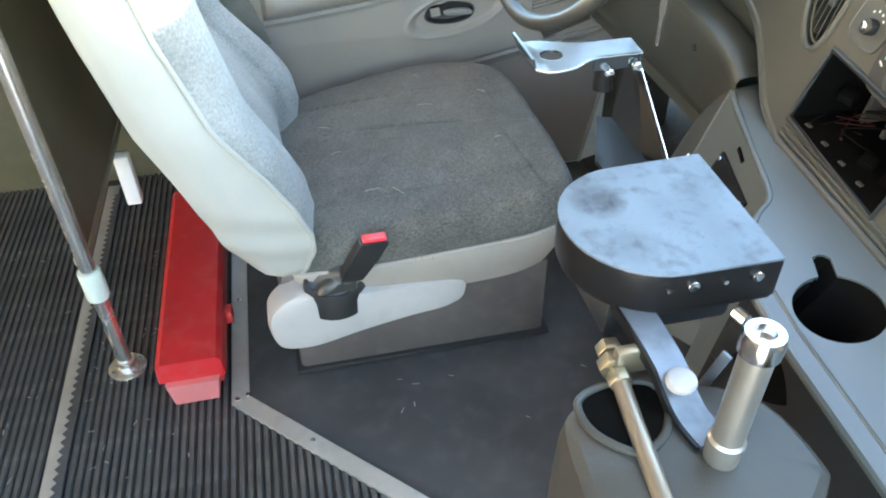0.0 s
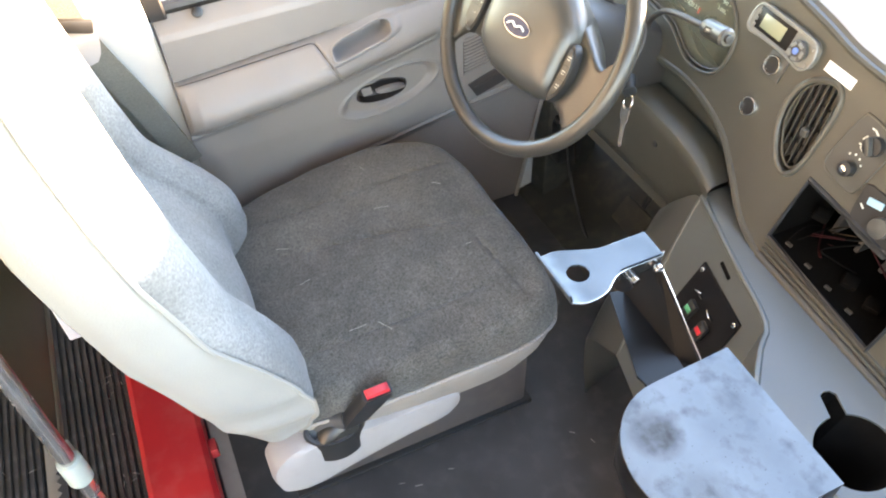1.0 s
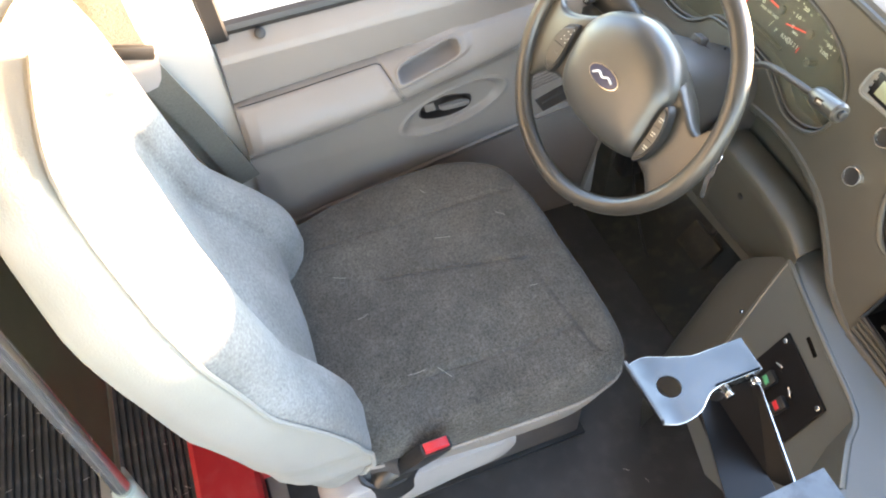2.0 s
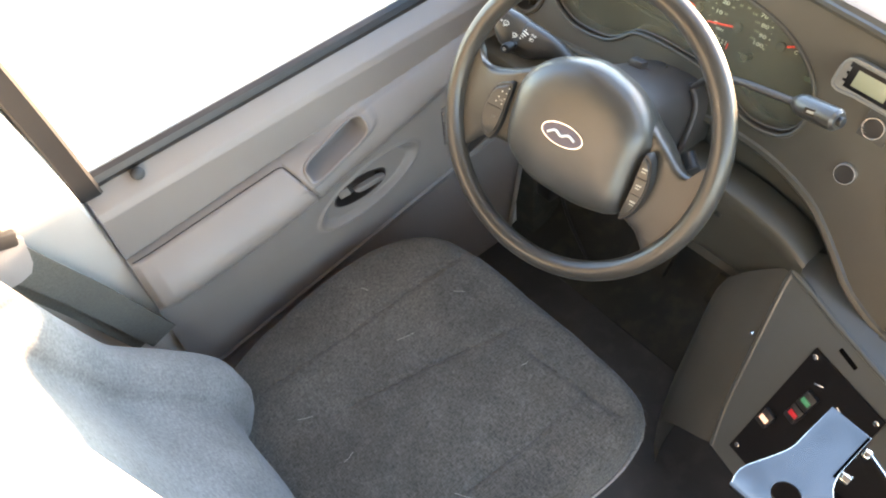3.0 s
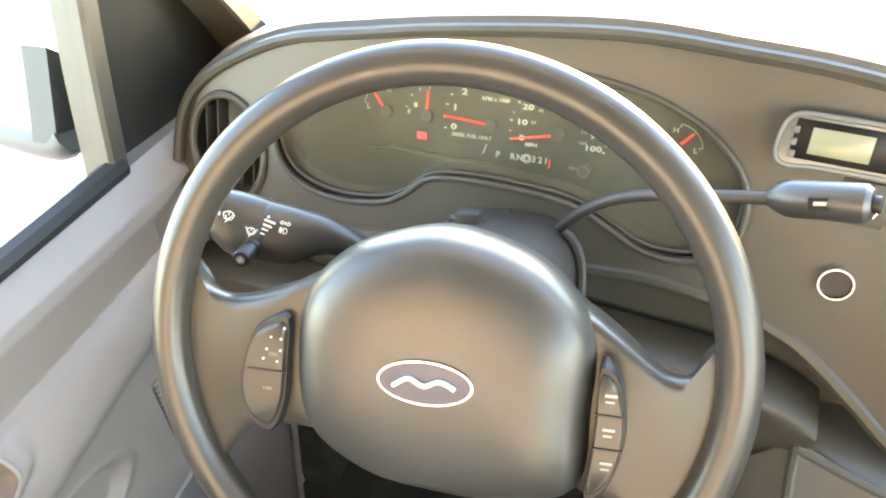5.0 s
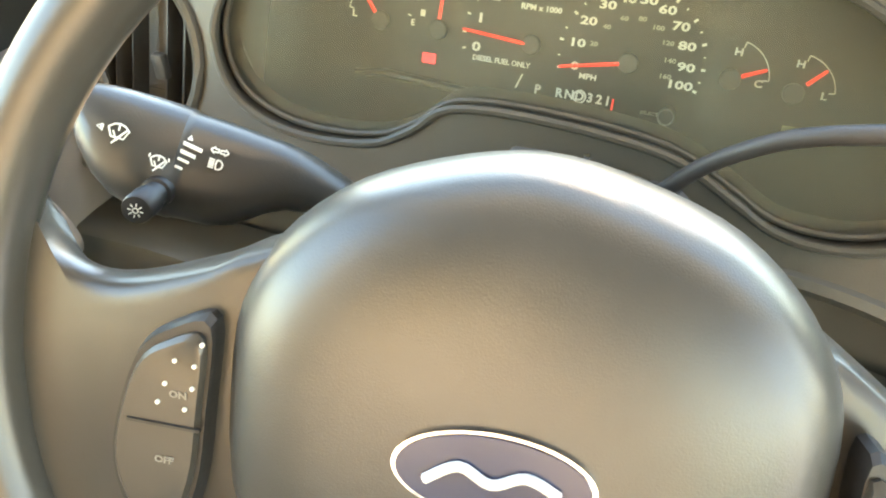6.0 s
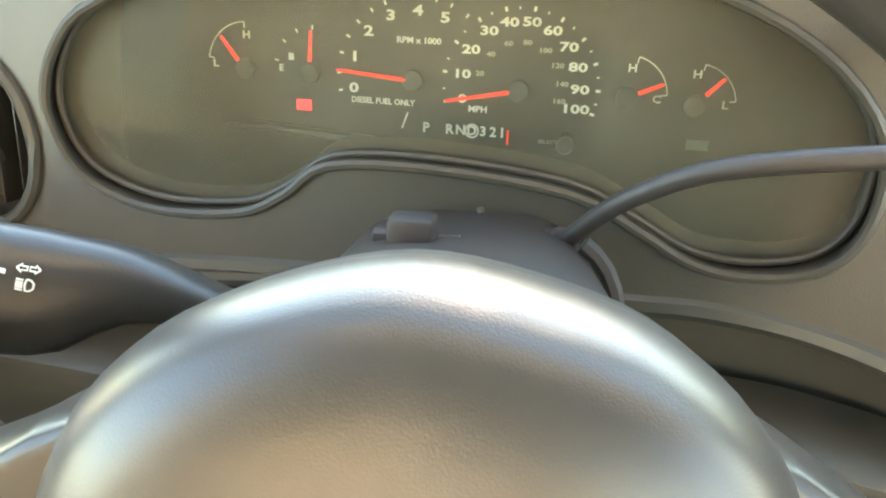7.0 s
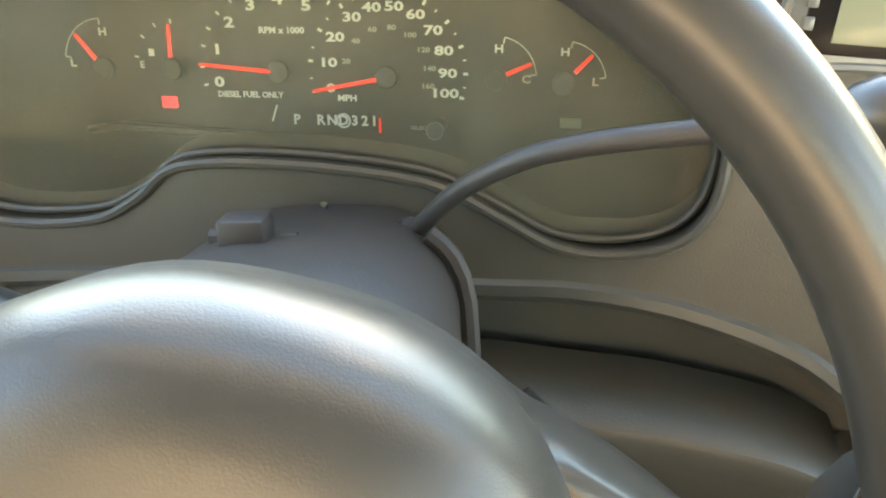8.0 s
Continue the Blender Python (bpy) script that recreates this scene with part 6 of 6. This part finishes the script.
for x, y, m in ((0.3661, 0.2386, "green"), (0.3616, 0.2281, "red_btn"), (0.3325, 0.2172, "amber"), (0.4065, 0.2277, "red_btn")):
    r = part("rocker", box((0.020, 0.030, 0.010), (0, 0, 0), 0.002, slope_pose(x, y, 0.007, -10)), "black", swp)
    part("lamp", box((0.014, 0.009, 0.002), (0, 0, 0), 0.0008, slope_pose(x, y, 0.0125, -10)), m, r)
for x, y, a in ((0.3707, 0.2513, 20), (0.4104, 0.2399, -30)):
    tg = part("toggle", tube([slope_pose(x, y - 0.003, 0.004).translation, slope_pose(x, y + 0.002, 0.020).translation], 0.0022, 8), "chrome", swp)
    part("toggle_bar", box((0.014, 0.003, 0.003), (0, 0, 0), 0.001, slope_pose(x, y + 0.002, 0.020, a)), "chrome", tg)

# ---------------------------------------------------------------- hand door opener by the console
ec = thing("engine_cover", "beige plastic engine cover hump with side cutout", "engine cover", "structure")
hump = smooth([(0.785, -0.10), (0.795, -0.15), (0.83, -0.17), (0.95, -0.17), (1.00, -0.12), (0.965, -0.02), (0.925, 0.035), (0.90, 0.045), (0.83, 0.03), (0.79, -0.03)], 4)
part("cover", loft([[Vector((0.86 + (p[0] - 0.86) * k, -0.06 + (p[1] + 0.06) * k, z)) for p in hump] for k, z in ((1.0, 0.0), (1.02, 0.30), (1.02, 0.50), (0.995, 0.575), (0.96, 0.598), (0.88, 0.605), (0.5, 0.607), (0.1, 0.607))]), "hump", ec)
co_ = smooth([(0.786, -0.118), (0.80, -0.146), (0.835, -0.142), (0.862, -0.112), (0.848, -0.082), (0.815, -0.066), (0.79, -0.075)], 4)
# flat black plate painted on the cover in place of a real hole
part("cutout", plate([(p[0], p[1]) for p in co_], [], lambda u, v, d: Vector((u, v, 0.6085 - d)), 0.002), "void", ec, "flat black plate drawn as the linkage hole")
part("cutout_lip", tube([Vector((p[0], p[1], 0.608)) for p in co_], 0.004, 8, True), "hump", ec)

op = thing("door_opener", "steel hand door opener with padded plate and linkage", "door opener")
D = [(0.749, 0.068), (0.749, -0.03)] + [(0.658 + 0.091 * math.cos(a), -0.03 - 0.088 * math.sin(a)) for a in (math.pi * k / 20 for k in range(1, 20))] + [(0.567, -0.03), (0.563, 0.075)]
part("cover_plate", plate(D, [], lambda u, v, d: Vector((u, v, 0.700 - d)), 0.003), "top_steel", op, "spotted galvanised steel top plate")
part("plate_edge", tube([Vector((p[0], p[1], 0.6990)) for p in D], 0.0007, 6, True), "steel", op)
part("edge_band", loft([[Vector((0.656 + (p[0] - 0.656) * k, -0.02 + (p[1] + 0.02) * k, z)) for p in D] for k, z in ((0.985, 0.6985), (1.0, 0.694), (1.0, 0.655), (0.97, 0.648))]), "gloss_black", op, "black padded edge band")
for x, y in ((0.751, -0.010), (0.751, 0.055)):
    part("screw", disc(0.006, 0.005, frame_of((x, y - 0.012, 0.684), (0, 1, 0), (1, 0, 0)), 12, 0.0015), "chrome", op)
for x, y in ((0.751, -0.035), (0.751, 0.022)):
    part("rivet", disc(0.0025, 0.004, frame_of((x, y - 0.012, 0.684), (0, 1, 0), (1, 0, 0)), 8), "chrome", op)
part("under_box", box((0.13, 0.14, 0.05), (0.655, -0.02, 0.624), 0.008), "black", op)
arm = smooth([(0.70, -0.068, 0.652), (0.755, -0.065, 0.650), (0.80, -0.060, 0.640), (0.83, -0.054, 0.618), (0.85, -0.050, 0.613), (0.868, -0.046, 0.613)], 5, False)
part("link_arm", loft([[p + Vector((0.003, -0.015, 0)), p + Vector((-0.003, 0.015, 0)), p + Vector((-0.003, 0.015, -0.005)), p + Vector((0.003, -0.015, -0.005))] for p in arm]), "steel", op, "bent flat steel link arm")
part("link_edge", loft([[p + Vector((0.002, -0.0185, -0.001)), p + Vector((0.003, -0.0155, -0.001)), p + Vector((0.003, -0.0155, -0.012)), p + Vector((0.002, -0.0185, -0.012))] for p in arm]), "gloss_black", op, "black edge of the link arm")
for k, (dx, dy) in enumerate(((0.022, 0.03), (0.040, 0.05))):
    part("strut", box((0.010, 0.004, 0.060), (0.775 + dx, -0.04 + dy, 0.615), 0.001, pose(0, 0, 0, 0, 14 - 30 * k, 25)), "steel" if k == 0 else "hump", op)
part("bolt_cap", disc(0.014, 0.013, pose(0.818, -0.058, 0.637), 20, 0.005), "shield", op, "pale domed bolt cap")
ps = part("post", tube([(0.880, -0.046, 0.607), (0.880, -0.046, 0.622), (0.880, -0.046, 0.632), (0.880, -0.046, 0.635), (0.880, -0.046, 0.742)], [0.0150, 0.0160, 0.0160, 0.0135, 0.0135], 22), "cast", op, "worn cast aluminium post")
part("post_cap", loft([[Vector((0.880 + r * math.cos(a), -0.046 + r * math.sin(a), z)) for a in (2 * math.pi * k / 22 for k in range(22))] for r, z in ((0.0135, 0.734), (0.0165, 0.737), (0.0165, 0.752), (0.015, 0.757), (0.009, 0.758), (0.008, 0.750))]), "chrome", ps)
part("pinch_bolt", tube([(0.861, -0.049, 0.751), (0.850, -0.052, 0.751)], 0.005, 8), "chrome", ps)
rd = part("pull_rod", tube([(0.765, -0.098, 0.617), (0.83, -0.105, 0.612), (1.10, -0.13, 0.60)], 0.0085, 12), "rod", op, "brownish steel pull rod")
for k, r in ((0.0, 0.013), (0.10, 0.016), (0.20, 0.012)):
    p = Vector((0.752, -0.097, 0.618)).lerp(Vector((0.84, -0.106, 0.612)), k * 2)
    part("nut", disc(r, 0.013, frame_of(p, (0, 0, 1), (1, -0.09, -0.05)), 6, 0.001), "brass", rd)
part("bracket_clip", box((0.012, 0.035, 0.03), (0.775, -0.085, 0.628), 0.003), "brass", rd)

# arm rest bracket with hole and its stem
hb = thing("handle_bracket", "bright bent steel bracket with round hole on stem", "bracket")
BO = [Vector((0.424, 0.041, 0)), Vector((0.4655, 0.038, 0))]
for run in ([(0.4655, -0.012), (0.470, -0.03), (0.484, -0.05), (0.489, -0.074), (0.484, -0.096)], [(0.409, -0.096), (0.405, -0.075), (0.414, -0.05), (0.423, -0.025), (0.424, -0.005)]):
    BO += smooth([Vector((*p, 0)) for p in run], 3, False)
hole = [(0.447 + 0.0135 * math.cos(a), -0.066 + 0.0135 * math.sin(a)) for a in (2 * math.pi * k / 20 for k in range(20))]
part("plate", plate([(p[0], p[1]) for p in BO], [hole], lambda u, v, d: Vector((u, v, 0.782 - d + 0.3 * max(0.0, -0.085 - v))), 0.003), "bright", hb)
part("worn_edge", tube([Vector((p[0], p[1], 0.7812 + 0.3 * max(0.0, -0.085 - p[1]))) for p in BO], 0.0008, 8, True), "pole", hb, "bright worn edge")
part("flange", loft([[Vector((0.463, 0.037, z)), Vector((0.466, 0.037, z)), Vector((0.466, -0.02, z)), Vector((0.463, -0.02, z))] for z in (0.782, 0.765)]), "bright", hb)
part("lip", loft([[Vector((x, -0.094 - (z - 0.782) * 0.3, z)) for x in (0.409, 0.484)] + [Vector((x, -0.097 - (z - 0.782) * 0.3, z)) for x in (0.484, 0.409)] for z in (0.782, 0.797)]), "bright", hb)
part("bolt", disc(0.006, 0.008, frame_of((0.471, 0.030, 0.768), (0, 1, 0), (1, 0, 0)), 12, 0.002), "chrome", hb)
part("bolt", disc(0.006, 0.012, frame_of((0.470, -0.003, 0.764), (0, 1, 0), (1, 0, 0)), 6, 0.001), "chrome", hb)
def sheet(pts, t, material, label=""):
    n = (Vector(pts[1]) - Vector(pts[0])).cross(Vector(pts[-1]) - Vector(pts[0])).normalized() * t
    return part("sheet_arm", loft([[Vector(p) for p in pts], [Vector(p) + n for p in pts]]), material, hb, label)


sheet([(0.415, 0.014, 0.672), (0.551, -0.043, 0.697), (0.58, -0.035, 0.692), (0.58, 0.012, 0.692), (0.551, 0.013, 0.697), (0.418, 0.036, 0.669)], 0.003, "gloss_black", "black steel channel flange")
sheet([(0.418, 0.037, 0.669), (0.551, 0.016, 0.697), (0.572, 0.037, 0.692), (0.466, 0.038, 0.766), (0.440, 0.036, 0.770), (0.428, 0.036, 0.72)], 0.003, "gloss_black", "black steel channel web")
part("edge_strip", tube([(0.467, 0.036, 0.768), (0.573, 0.037, 0.693)], 0.0011, 8), "chrome", hb)
part("crease", tube([(0.418, 0.036, 0.671), (0.551, 0.014, 0.699)], 0.0010, 6), "bright", hb)
part("spacer", tube([(0.452, -0.003, 0.772), (0.452, 0.0, 0.735)], [0.009, 0.012], 12), "gloss_black", hb)
